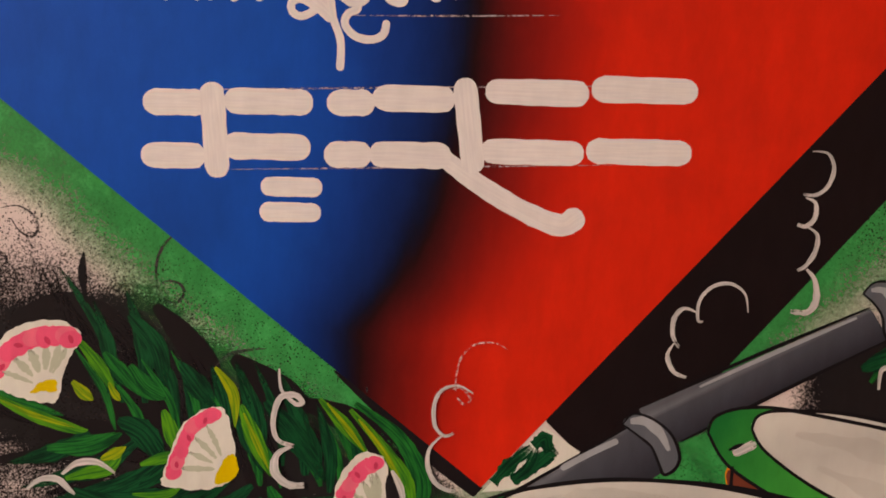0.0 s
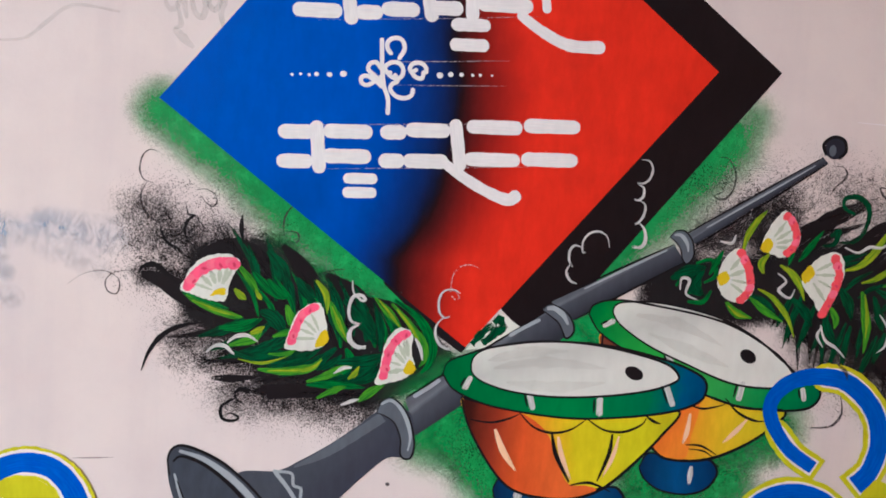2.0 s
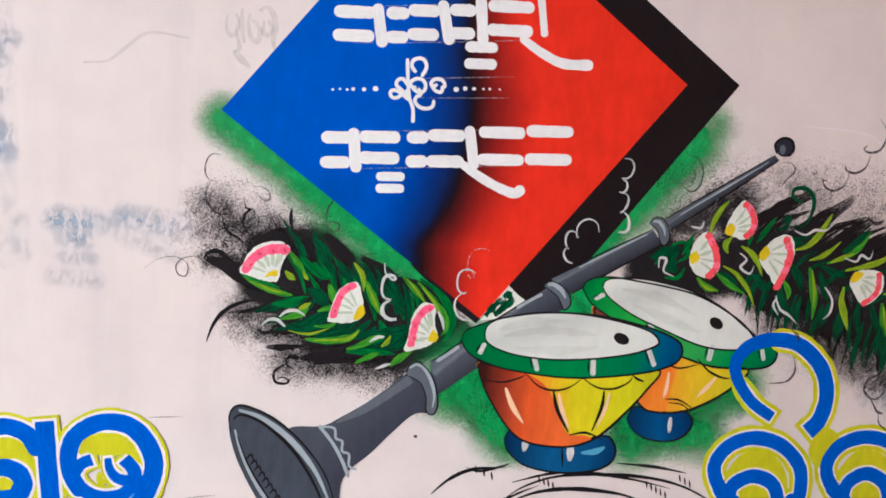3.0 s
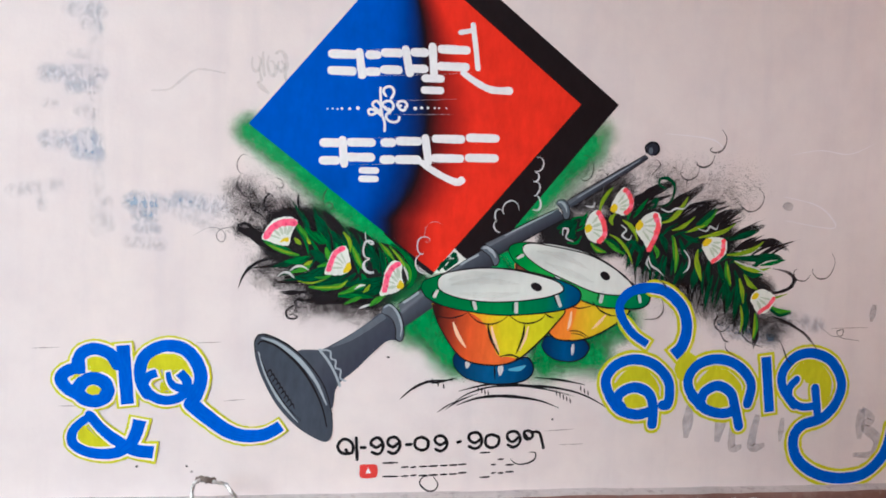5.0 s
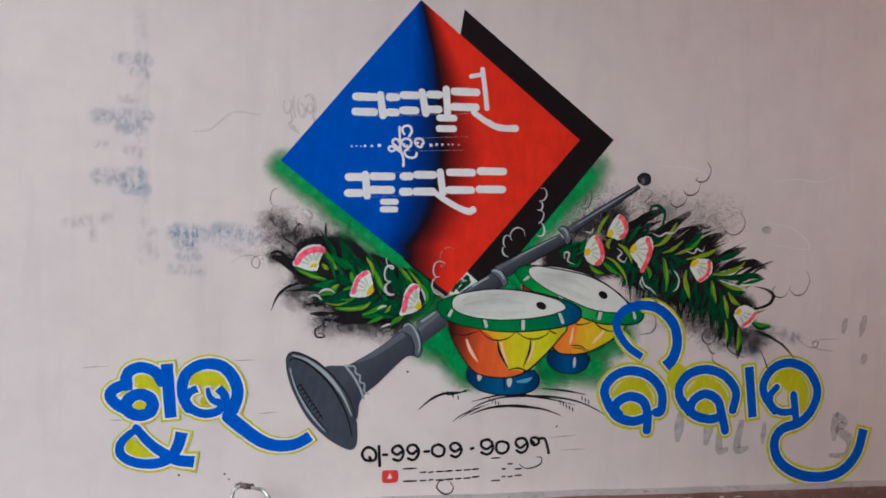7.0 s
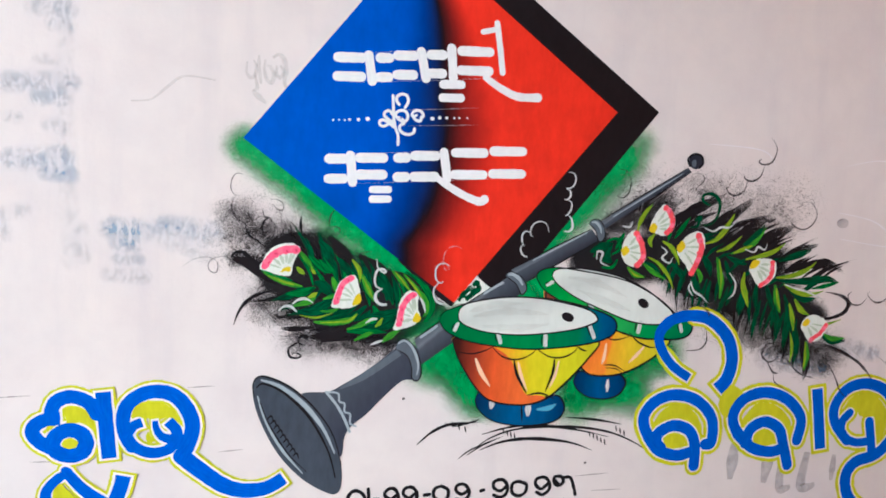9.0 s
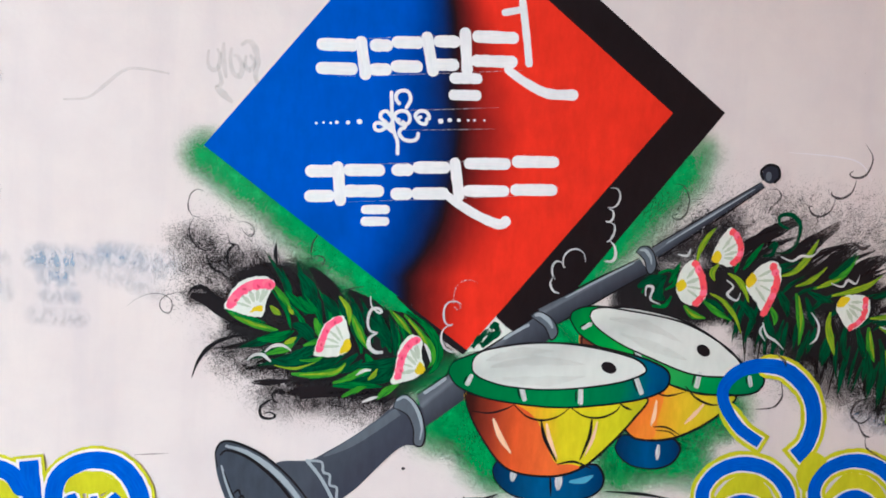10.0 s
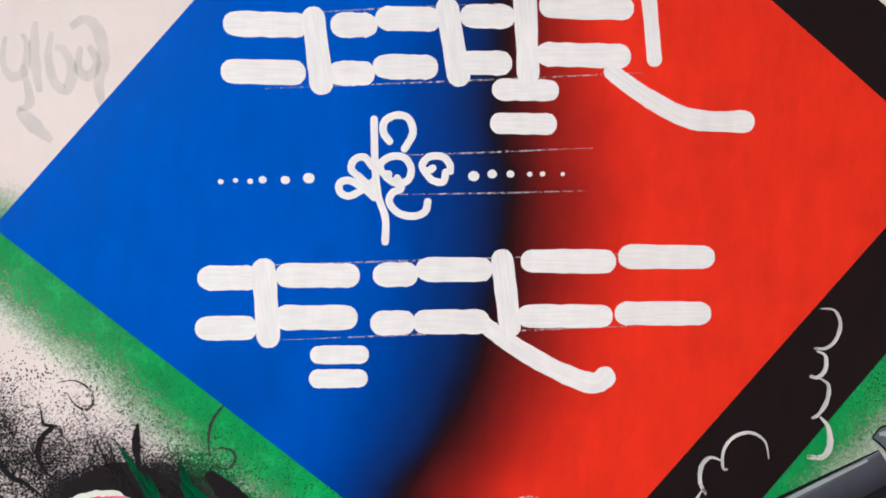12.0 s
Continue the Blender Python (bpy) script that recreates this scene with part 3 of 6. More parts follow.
def panel_material():
    n = Nodes("blue_to_red_enamel", 0.55, 0.08)
    warp = n.math("MULTIPLY_ADD", n.noise(11, 5, 0.6, (1.0, 1.0, 0.45, -25)), 0.14, -0.07)
    f = n.math("ADD", n.attribute("blend"), warp)
    c = n.ramp(f, [(0.0, srgb(2, 84, 196)), (0.12, srgb(4, 76, 182)), (0.28, srgb(10, 58, 146)), (0.40, srgb(12, 42, 108)), (0.485, srgb(18, 20, 44)), (0.52, srgb(38, 15, 20)), (0.61, srgb(92, 22, 22)), (0.75, srgb(158, 32, 24)), (0.90, srgb(212, 42, 25)), (1.0, srgb(230, 48, 27))])
    c = n.mix(n.ramp(n.noise(13, 6, 0.7, (1.0, 1.0, 0.35, 8)), [(0.50, 0.0), (0.74, 0.26)]), c, n.mix(1.0, c, (0.6, 0.6, 0.65, 1), "MULTIPLY"))
    c = n.mix(n.ramp(n.noise(20, 5, 0.7, (0.6, 1.0, 1.0, 30)), [(0.50, 0.0), (0.72, 0.22)]), c, n.mix(1.0, c, (1.25, 1.45, 1.2, 1), "MULTIPLY"))
    c = n.mix(n.ramp(n.noise(5, 4, 0.6), [(0.52, 0.0), (0.8, 0.22)]), c, (0.01, 0.01, 0.02, 1))
    n.color(brushed(n, c, 0.10))
    return n.mat


M_PANEL = panel_material()
panel_face()
shape("bare_corner", panel, M_PALE, [(3.9, 144.5), (9.3, 150.9), (12.8, 148.7), (10.7, 146.6), (6.5, 144.9)], 6, False, "unpainted white corner", rag=0.1)
for pts in ([(5.0, 145.4), (6.3, 147.1), (8.2, 149.0)], [(6.7, 145.7), (8.1, 146.9), (8.7, 148.8)], [(8.1, 146.6), (9.6, 148.1), (10.5, 148.9)], [(8.4, 149.1), (9.4, 149.9), (9.8, 148.6)]):
    stroke("dab", panel, M_DEEP, pts, 1.3, 7, (0.7, 0.6), rag=0.3)
for pts in ([(-22.6, 194.7), (-1.6, 197.0), (12.1, 198.6)], [(-11.1, 189.4), (-2.8, 190.2), (7.7, 191.3)], [(-10.4, 185.9), (-2.1, 186.5), (7.5, 187.3)], [(-22.8, 178.7), (-10.1, 179.8), (13.8, 181.8)], [(-20.9, 172.0), (-4.5, 173.4), (13.1, 174.9)], [(-21.4, 201.4), (-11.3, 202.8), (-2.0, 203.9)]):
    stroke("guide_line", panel, M_GUIDE, pts, 0.156, 7, (0.3, 0.3), label="thin chalked guide line")

# the two names stand as plain bars, one pair for each sign
names = thing("name_lettering", (-10, 176), "two rows of thick white brush bars painted on the panel", "lettering")


def sign_bars(x0, x1, top, foot, w):
    """Two level bars, at the head and the foot of a sign; they rise with the row."""
    for v in (top - w / 2, foot + w / 2):
        stroke("bar", names, M_LETTER, [(x0 + w / 2, v), (x1 - w / 2, v + (x1 - x0) * 0.035)], w, 8)


def sign(a, b, w=2.25):
    sign_bars(a[0], b[0], a[1], b[1], w)


sign(*[(-27.8, 178.5), (-22.2, 171.7)])
sign(*[(-20.9, 179.1), (-13.2, 173.0)])
sign(*[(-17.4, 171.7), (-12.0, 167.8)], 1.7)
sign(*[(-12.1, 179.6), (-7.9, 172.9)])
sign(*[(-8.2, 180.3), (-1.0, 173.2)])
sign(*[(1.5, 181.6), (10.6, 174.2)])
sign(*[(10.7, 182.5), (20.1, 174.9)])
sign(*[(-26.6, 201.4), (-19.0, 194.9)])
sign(*[(-17.1, 202.0), (-12.8, 195.4)])
sign(*[(-13.1, 202.9), (-7.1, 196.3)])
sign(*[(-5.4, 203.7), (-0.3, 197.2)])
sign(*[(-2.1, 197.1), (4.2, 192.0)], 2.0)
sign(*[(1.8, 205.2), (10.8, 198.5)])
for pts in ([(-21.9, 178.4), (-21.2, 172.3)], [(-0.2, 180.4), (0.9, 174.3)], [(-18.6, 201.3), (-17.6, 195.5)], [(-6.6, 203.1), (-5.2, 197.1)], [(0.5, 204.5), (1.2, 197.8)]):
    stroke("bar", names, M_LETTER, pts, 2.1, 8, label="upright bar")
stroke("bar", names, M_LETTER, [(11.1, 211.2), (12.2, 205.0), (13.0, 199.9)], 1.44, 8, label="tall upright bar")
stroke("bar", names, M_LETTER, [(7.8, 208.9), (11.2, 209.8)], 1.28, 8)
stroke("tail", names, M_LETTER, [(9.2, 198.3), (12.8, 196.2), (17.0, 194.6), (22.1, 194.7)], 1.98, 8, (0.8, 1.0), (0.75, 1.1), "long sweeping tail")
stroke("tail", names, M_LETTER, [(-1.5, 174.3), (1.7, 172.3), (5.5, 170.4), (8.9, 169.3), (10.2, 169.9)], 1.98, 8, (0.8, 1.0), (0.75, 1.1), "long sweeping tail")

# the joining word between the names
word = thing("middle_word", (-10, 184), "small white Odia word \u0b38\u0b39\u0b3f\u0b24 between rows of dots on the panel", "lettering")
for pts in ([(-12.7, 192.6), (-12.4, 188.6), (-12.0, 185.8), (-11.2, 183.7), (-11.1, 181.5)], [(-12.3, 187.1), (-13.5, 186.1), (-14.6, 185.5), (-15.4, 185.8), (-15.5, 186.6), (-14.6, 186.9), (-13.2, 186.2), (-12.3, 185.5)], [(-12.6, 186.3), (-13.5, 187.1), (-14.5, 187.9), (-14.3, 188.8), (-13.4, 189.1), (-12.6, 188.3)],
            [(-11.2, 190.7), (-11.8, 191.5), (-11.7, 192.5), (-10.7, 193.1), (-9.6, 192.9), (-9.1, 191.6), (-9.8, 190.1)], [(-11.1, 187.7), (-11.7, 187.8), (-11.9, 188.6), (-11.0, 189.3), (-9.8, 189.3), (-9.1, 188.4), (-9.3, 187.3), (-10.3, 186.9), (-11.3, 187.4)],
            [(-10.3, 187.4), (-9.9, 186.5), (-10.7, 186.0), (-10.9, 185.1), (-10.0, 184.2), (-8.6, 184.0), (-7.6, 184.5), (-7.4, 185.4)], [(-7.1, 188.5), (-7.7, 188.2), (-8.1, 188.7), (-7.5, 189.5), (-6.3, 189.6), (-5.6, 189.0), (-5.5, 188.3)], [(-7.8, 188.1), (-7.1, 187.4), (-6.1, 187.3), (-5.9, 188.2)]):
    stroke("letter_stroke", word, M_LETTER, pts, 0.678, 8)
for c, r in (([(-26.1, 186.1)], 5), ([(-24.8, 186.3)], 4.5), ([(-23.5, 186.3)], 5), ([(-22.4, 186.5)], 7), ([(-20.4, 186.6)], 8), ([(-18.3, 186.9)], 10), ([(-3.3, 188.0)], 10), ([(-1.6, 188.3)], 8.5), ([(0.1, 188.4)], 7), ([(1.9, 188.5)], 5), ([(3.1, 188.6)], 5), ([(5.0, 188.7)], 4)):
    spot("dot", word, M_LETTER, c[0], r * 0.0521, r * 0.0521 * 0.9, 8)

# ---------------------------------------------------------------- leaf sprays
left_spray = thing("painted_leaf_spray", (-24.7, 146.6), "painted spray of dark leaves with three pink and white flowers", "wall painting", "leaf sprays")
right_spray = thing("painted_leaf_spray", (70.8, 155.3), "painted spray of long leaves with five coral and white flowers", "wall painting", "leaf sprays")
cloud("black_mist", left_spray, M_BLACK_SPRAY, [(*[(-37.8, 156.7), (-26.8, 158.1)], 6.65, 1.15), (*[(-35.4, 150.7), (-15.4, 145.4)], 10.2, 1.7), (*[(-26.0, 141.0), (-11.9, 138.0)], 8.22, 1.5), (*[(-25.1, 154.0), (-4.7, 143.9)], 7.67, 1.7),
                                               (*[(-44.5, 160.1), (-33.5, 158.9)], 11, 0.64), (*[(-46.9, 163.6), (-35.0, 158.1)], 8.5, 0.62), (*[(-46.5, 153.9), (-38.5, 153.6)], 4.7, 0.72), (*[(-31.8, 136.0), (-11.6, 134.3)], 9.39, 0.66), (*[(-39.6, 144.3), (-30.5, 140.8)], 10.2, 0.66), (*[(-15.8, 152.2), (0.2, 141.3)], 4.85, 1.6), (*[(-11.8, 137.5), (-1.0, 142.1)], 5.87, 1.5)], 2.2, 0.6)
cloud("black_mist", right_spray, M_BLACK_SPRAY, [(*[(38.7, 155.8), (62.6, 158.1)], 9.95, 1.8), (*[(43.5, 164.9), (56.8, 170.8)], 9.39, 0.8), (*[(62.4, 161.0), (86.7, 156.9)], 12.0, 1.3), (*[(85.0, 153.3), (101.1, 142.7)], 8.6, 1.15), (*[(62.8, 153.4), (97.4, 141.8)], 10.5, 1.15),
                                                (*[(58.4, 167.5), (72.7, 170.8)], 9.63, 0.48), (*[(78.3, 142.0), (105.8, 132.1)], 12, 0.7), (*[(65.1, 174.5), (90.6, 167.3)], 13.0, 0.42), (*[(74.4, 145.3), (70.0, 155.4)], 9.95, 0.95), (*[(51.1, 169.7), (55.1, 163.2)], 8.03, 0.9), (*[(63.3, 146.7), (74.5, 143.6)], 8.03, 0.6)], 2.2, 0.6)

cloud("black_spatter", left_spray, M_SPECK, [(*[(-42.1, 167.7), (-12.9, 155.1)], 11.5, 0.36), (*[(-44.4, 157.1), (-29.5, 151.0)], 16.4, 0.56), (*[(-35.8, 141.3), (-11.6, 133.5)], 13.3, 0.56)], 4.1, 0.8)
cloud("black_spatter", right_spray, M_SPECK, [(*[(39.6, 173.6), (94.8, 173.6)], 15.7, 0.48), (*[(67.6, 141.8), (108.5, 133.8)], 14.5, 0.46), (*[(34.9, 123.2), (54.3, 127.0)], 13.3, 0.46), (*[(4.3, 126.0), (22.8, 143.9)], 12.1, 0.46)], 4.1, 0.8)


def leaf(spray_thing, mat, pts, w, level=7):
    return stroke("leaf", spray_thing, mat, pts, w, level, (0.25, 0.08), rag=0.07)


def flower(spray_thing, pale, bead, bead_w, gold, mat, label):
    f = shape("flower", spray_thing, M_PALE, pale, 10, True, label, rag=0.12)
    line = curve(bead, n=4)
    stroke("petal_edge", f, mat, bead, bead_w * 0.8, 11, (0.8, 0.8), rag=0.14)
    for i, c in enumerate(line[::2]):
        spot("petal_bead", f, M_PINK_PALE if i % 3 == 1 else mat, (c[0] + random.uniform(-.15, .15), c[1] + random.uniform(-.15, .15)), bead_w * 0.5, bead_w * 0.38, 12, random.uniform(0, 90))
        if i % 2:
            spot("bead_mark", f, M_ROSE, (c[0] + random.uniform(-.1, .3) * bead_w, c[1] - random.uniform(0, .25) * bead_w), bead_w * 0.2, bead_w * 0.11, 12.9, random.uniform(0, 180))
    cu, cv = sum(p[0] for p in gold) / len(gold), sum(p[1] for p in gold) / len(gold)
    for p in line[1::3]:
        k = random.uniform(0.22, 0.4)
        stroke("petal_fold", f, M_PETAL_SHADE, [(cu + (p[0] - cu) * k, cv + (p[1] - cv) * k), (cu + (p[0] - cu) * 0.62 + 0.1, cv + (p[1] - cv) * 0.62), (cu + (p[0] - cu) * 0.88, cv + (p[1] - cv) * 0.88)], random.uniform(0.45, 0.85), 11, (0.3, 0.2), rag=0.3)
    shape("calyx", f, M_GOLD, gold, 13, True, "golden yellow dab", rag=0.08)
    return f


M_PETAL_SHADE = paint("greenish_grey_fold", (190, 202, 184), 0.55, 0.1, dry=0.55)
def fringe(spray_thing, mat, a, b, side, reach, lean, count, w, level, seed):
    """Loose strokes along the line from a to b that sweep off to one side of it."""
    rnd = random.Random(seed)
    du, dv = b[0] - a[0], b[1] - a[1]
    d = math.hypot(du, dv)
    tu, tv = du / d, dv / d
    nu, nv = -tv * side, tu * side
    for i in range(count):
        f = (i + rnd.uniform(0.1, 0.9)) / count
        u, v = a[0] + du * f + nu * rnd.uniform(-1.5, 1.5), a[1] + dv * f + nv * rnd.uniform(-1.5, 1.5)
        r, k = reach * rnd.uniform(0.6, 1.25), lean + rnd.uniform(-0.25, 0.25)
        mid = (u + (nu * 0.5 + tu * k * 0.35) * r, v + (nv * 0.5 + tv * k * 0.35) * r)
        end = (u + (nu + tu * k) * r, v + (nv + tv * k) * r)
        stroke("leaf", spray_thing, mat, [(u, v), mid, end], w * rnd.uniform(0.6, 1.3), level, (0.3, 0.05), rag=0.12)


# loose feathery strokes under the leaves
fringe(right_spray, M_BLACK_DRY, *[(55.5, 165.3), (103.5, 150.6)], 1, 10, 0.9, 30, 0.8, 5, 3)
fringe(right_spray, M_BLACK_DRY, *[(58.1, 157.5), (101.5, 141.4)], -1, 11, 0.2, 26, 0.9, 5, 4)
fringe(right_spray, M_DEEP, *[(60.6, 159.3), (99.2, 147.4)], 1, 6.5, 0.9, 12, 1.2, 6, 5)
fringe(right_spray, M_DEEP, *[(58.8, 157.7), (98.1, 143.2)], -1, 9, 0.2, 20, 1.2, 6, 6)
fringe(left_spray, M_BLACK_DRY, *[(-11.9, 139.2), (-33.9, 150.8)], -1, 9, 1.0, 12, 1.5, 5, 7)
fringe(left_spray, M_BLACK_DRY, *[(-11.9, 138.0), (-34.5, 147.6)], 1, 6.5, 1.0, 12, 1.2, 5, 8)
fringe(left_spray, M_DEEP, *[(-5.8, 141.9), (-31.0, 152.5)], -1, 7, 0.9, 13, 1.5, 6, 9)
fringe(left_spray, M_DEEP, *[(-8.1, 140.9), (-32.3, 147.8)], 1, 6, 1.1, 16, 1.7, 6, 10)
fringe(left_spray, M_MID, *[(-5.8, 141.9), (-29.4, 149.5)], -1, 6, 0.9, 10, 0.9, 6, 11)
# left spray: broad dark strokes first, then mid and light leaves
for pts, w in (([(-38.6, 157.4), (-34.3, 159.2), (-29.0, 157.2), (-24.9, 151.3)], 34), ([(-47.2, 153.9), (-43.5, 152.9), (-38.3, 149.8), (-32.3, 148.5)], 40), ([(-36.0, 147.6), (-29.3, 147.1), (-21.6, 145.1)], 44), ([(-26.1, 159.7), (-22.1, 155.3), (-18.7, 148.4)], 36), ([(-19.1, 155.5), (-14.3, 151.8), (-9.2, 145.7)], 44),
               ([(-27.2, 135.3), (-19.6, 136.8), (-11.8, 136.3)], 30), ([(-28.9, 138.5), (-33.4, 138.1), (-36.4, 138.2)], 16), ([(-22.7, 137.5), (-27.3, 136.5), (-30.3, 136.2)], 20), ([(-12.7, 151.9), (-6.3, 149.1), (-1.0, 142.1)], 40), ([(-20.6, 142.0), (-13.6, 140.7), (-8.0, 139.3)], 44)):
    leaf(left_spray, M_BLACK_DRY, pts, w * 0.0783, 5)
for pts, w in (([(-40.9, 151.5), (-38.3, 150.4), (-33.8, 149.2)], 17), ([(-30.4, 155.2), (-28.8, 153.4), (-27.1, 151.5)], 18), ([(-28.1, 154.2), (-26.7, 152.3), (-24.8, 151.3)], 24), ([(-32.8, 142.4), (-29.0, 141.4), (-25.2, 142.2), (-23.6, 143.0)], 26), ([(-23.6, 154.6), (-22.0, 152.6), (-20.4, 150.9)], 26),
               ([(-16.0, 151.7), (-13.3, 148.7), (-10.1, 144.5)], 28), ([(-16.7, 141.4), (-12.1, 141.7), (-8.3, 143.2)], 30), ([(-28.3, 158.7), (-25.9, 155.9), (-24.9, 152.4)], 26), ([(-29.0, 149.1), (-26.7, 148.0), (-24.5, 145.0)], 30), ([(-18.9, 151.6), (-17.2, 148.5), (-15.8, 145.0)], 26),
               ([(-8.0, 152.0), (-3.9, 149.2), (-1.6, 145.3), (-1.8, 142.0), (-3.1, 140.2)], 22), ([(-35.2, 146.1), (-31.5, 146.6), (-28.6, 147.9)], 24), ([(-15.3, 143.8), (-14.4, 141.5), (-15.9, 139.4)], 22), ([(-21.2, 137.6), (-16.5, 137.8), (-11.8, 137.5)], 18)):
    leaf(left_spray, M_DEEP if w > 25 else M_MID, pts, w * 0.0783, 7)
for pts, w in (([(-40.4, 151.0), (-37.6, 149.5), (-33.1, 148.1), (-31.6, 148.0)], 15), ([(-33.1, 156.6), (-31.5, 154.8), (-30.1, 152.9), (-29.2, 151.0)], 15), ([(-33.5, 143.4), (-31.4, 144.1), (-29.5, 144.8), (-28.5, 146.4)], 18), ([(-26.9, 145.1), (-24.7, 145.9), (-23.0, 146.1)], 14), ([(-28.9, 139.8), (-25.1, 139.6), (-20.6, 140.4), (-19.0, 142.1)], 18),
               ([(-21.2, 138.1), (-18.2, 139.2), (-15.9, 140.4), (-14.1, 140.9)], 18), ([(-19.5, 135.5), (-17.6, 136.5), (-16.1, 137.2), (-14.8, 137.6)], 15), ([(-12.9, 135.2), (-11.0, 136.8), (-8.7, 138.2)], 18), ([(-18.2, 151.2), (-16.7, 147.9), (-15.2, 144.8)], 20), ([(-25.0, 150.3), (-24.2, 148.2), (-23.5, 146.0)], 19),
               ([(-11.2, 152.2), (-8.7, 149.8), (-6.5, 147.3)], 16), ([(-8.4, 151.4), (-5.4, 148.3), (-3.1, 145.2), (-2.5, 142.8), (-3.4, 141.3)], 18), ([(-27.5, 142.3), (-24.5, 142.5), (-23.0, 143.5)], 10)):
    leaf(left_spray, M_LEAF, pts, w * 0.0783, 8)
for pts, w in (([(-33.1, 152.4), (-32.1, 151.4), (-31.2, 150.8)], 15), ([(-30.4, 145.4), (-29.2, 146.0), (-28.2, 146.7)], 13), ([(-27.4, 139.6), (-21.3, 140.1), (-18.9, 141.8)], 8), ([(-14.7, 138.8), (-13.7, 139.7), (-13.0, 141.0)], 12), ([(-20.6, 154.5), (-18.9, 152.2), (-18.6, 149.1)], 13), ([(-32.0, 141.3), (-28.2, 140.8), (-24.3, 142.1)], 6),
               ([(-39.4, 150.3), (-36.1, 149.0), (-32.3, 148.1)], 6), ([(-7.6, 150.6), (-5.0, 147.5), (-3.1, 144.4)], 7), ([(-29.9, 152.5), (-29.3, 151.4), (-28.8, 150.9)], 9), ([(-17.9, 150.5), (-16.5, 147.6), (-15.4, 145.4)], 7), ([(-10.5, 151.9), (-8.5, 149.6), (-6.8, 147.5)], 6)):
    leaf(left_spray, M_LIME, pts, w * 0.0783, 9)
flower(left_spray, [(-41.2, 151.9), (-40.5, 153.9), (-39.1, 156.2), (-37.0, 157.4), (-34.6, 157.8), (-32.6, 157.0), (-32.8, 155.5), (-33.9, 153.1), (-34.3, 150.8), (-35.0, 150.3), (-36.9, 150.4), (-39.1, 151.1)], [(-40.0, 152.7), (-38.8, 154.6), (-36.7, 156.0), (-34.5, 156.5), (-33.3, 156.3)], 2.03, [(-36.7, 151.1), (-35.8, 152.2), (-34.6, 152.4), (-34.5, 151.4), (-35.6, 151.3)], M_PINK, "fan-shaped flower with pink edge and yellow calyx")
flower(left_spray, [(-24.9, 143.4), (-24.6, 145.0), (-23.9, 147.8), (-22.6, 149.8), (-20.7, 150.9), (-19.4, 150.4), (-18.8, 148.4), (-18.4, 146.1), (-18.8, 144.1), (-20.7, 143.2), (-23.0, 143.1)], [(-24.0, 144.6), (-23.3, 146.8), (-22.4, 148.9), (-20.6, 150.2)], 1.57, [(-20.2, 143.9), (-19.5, 146.0), (-18.6, 146.6), (-18.1, 145.3), (-18.8, 144.1)], M_PINK, "fan-shaped flower with pink beads and yellow calyx")
flower(left_spray, [(-10.3, 138.2), (-9.7, 140.9), (-9.3, 144.1), (-8.1, 146.6), (-6.6, 147.6), (-4.8, 146.6), (-4.7, 143.5), (-4.1, 141.1), (-5.6, 139.3), (-7.9, 138.5)], [(-9.0, 139.6), (-8.7, 142.1), (-7.9, 144.6), (-6.7, 146.2), (-5.9, 146.5)], 1.72, [(-5.9, 140.4), (-5.0, 142.4), (-3.9, 141.1), (-4.5, 140.1)], M_PINK, "fan-shaped flower with pink beads and yellow calyx")
for pts in ([(-33.8, 143.8), (-32.5, 144.9), (-30.7, 145.1), (-29.1, 144.2)], [(-36.9, 142.2), (-35.7, 143.2), (-34.2, 143.3), (-33.1, 142.4), (-32.6, 142.0)], [(-15.6, 134.5), (-14.0, 135.2), (-12.7, 135.6)], [(-4.3, 146.0), (-3.4, 144.4), (-2.9, 142.4)], [(-14.2, 140.7), (-15.5, 140.6), (-17.0, 139.6)]):
    stroke("highlight", left_spray, M_WHITE_DRY, pts, 0.626, 10, (0.4, 0.3), label="white brush highlight")

stroke("leaf", left_spray, M_BLACK, [(-10.1, 154.9), (-4.3, 150.8), (0.1, 147.4), (3.7, 144.4)], 2.4, 5, (0.05, 0.5))
# right spray: black tufts, then leaves that sweep off a bending spine, dark to light
for pts, w in (([(92.0, 154.8), (99.2, 156.8), (105.6, 157.2), (110.0, 154.8)], 2.6), ([(89.2, 156.7), (94.9, 160.0), (101.6, 162.4)], 2.8), ([(80.9, 159.9), (86.9, 163.4), (94.3, 167.1)], 3.4), ([(74.7, 160.9), (80.5, 165.0), (86.6, 169.3)], 3.4),
               ([(67.6, 162.9), (73.4, 167.2), (81.7, 173.2)], 3.6), ([(59.6, 166.5), (65.9, 170.3), (73.7, 174.0)], 3.0), ([(98.4, 143.5), (104.9, 142.5), (110.4, 144.0), (112.0, 146.6), (110.1, 148.9), (106.4, 149.4)], 1.1), ([(105.5, 135.7), (112.2, 133.3), (119.4, 128.9)], 0.8)):
    stroke("leaf", right_spray, M_BLACK_DRY, pts, w, 5, (0.4, 0.15), rag=0.12)
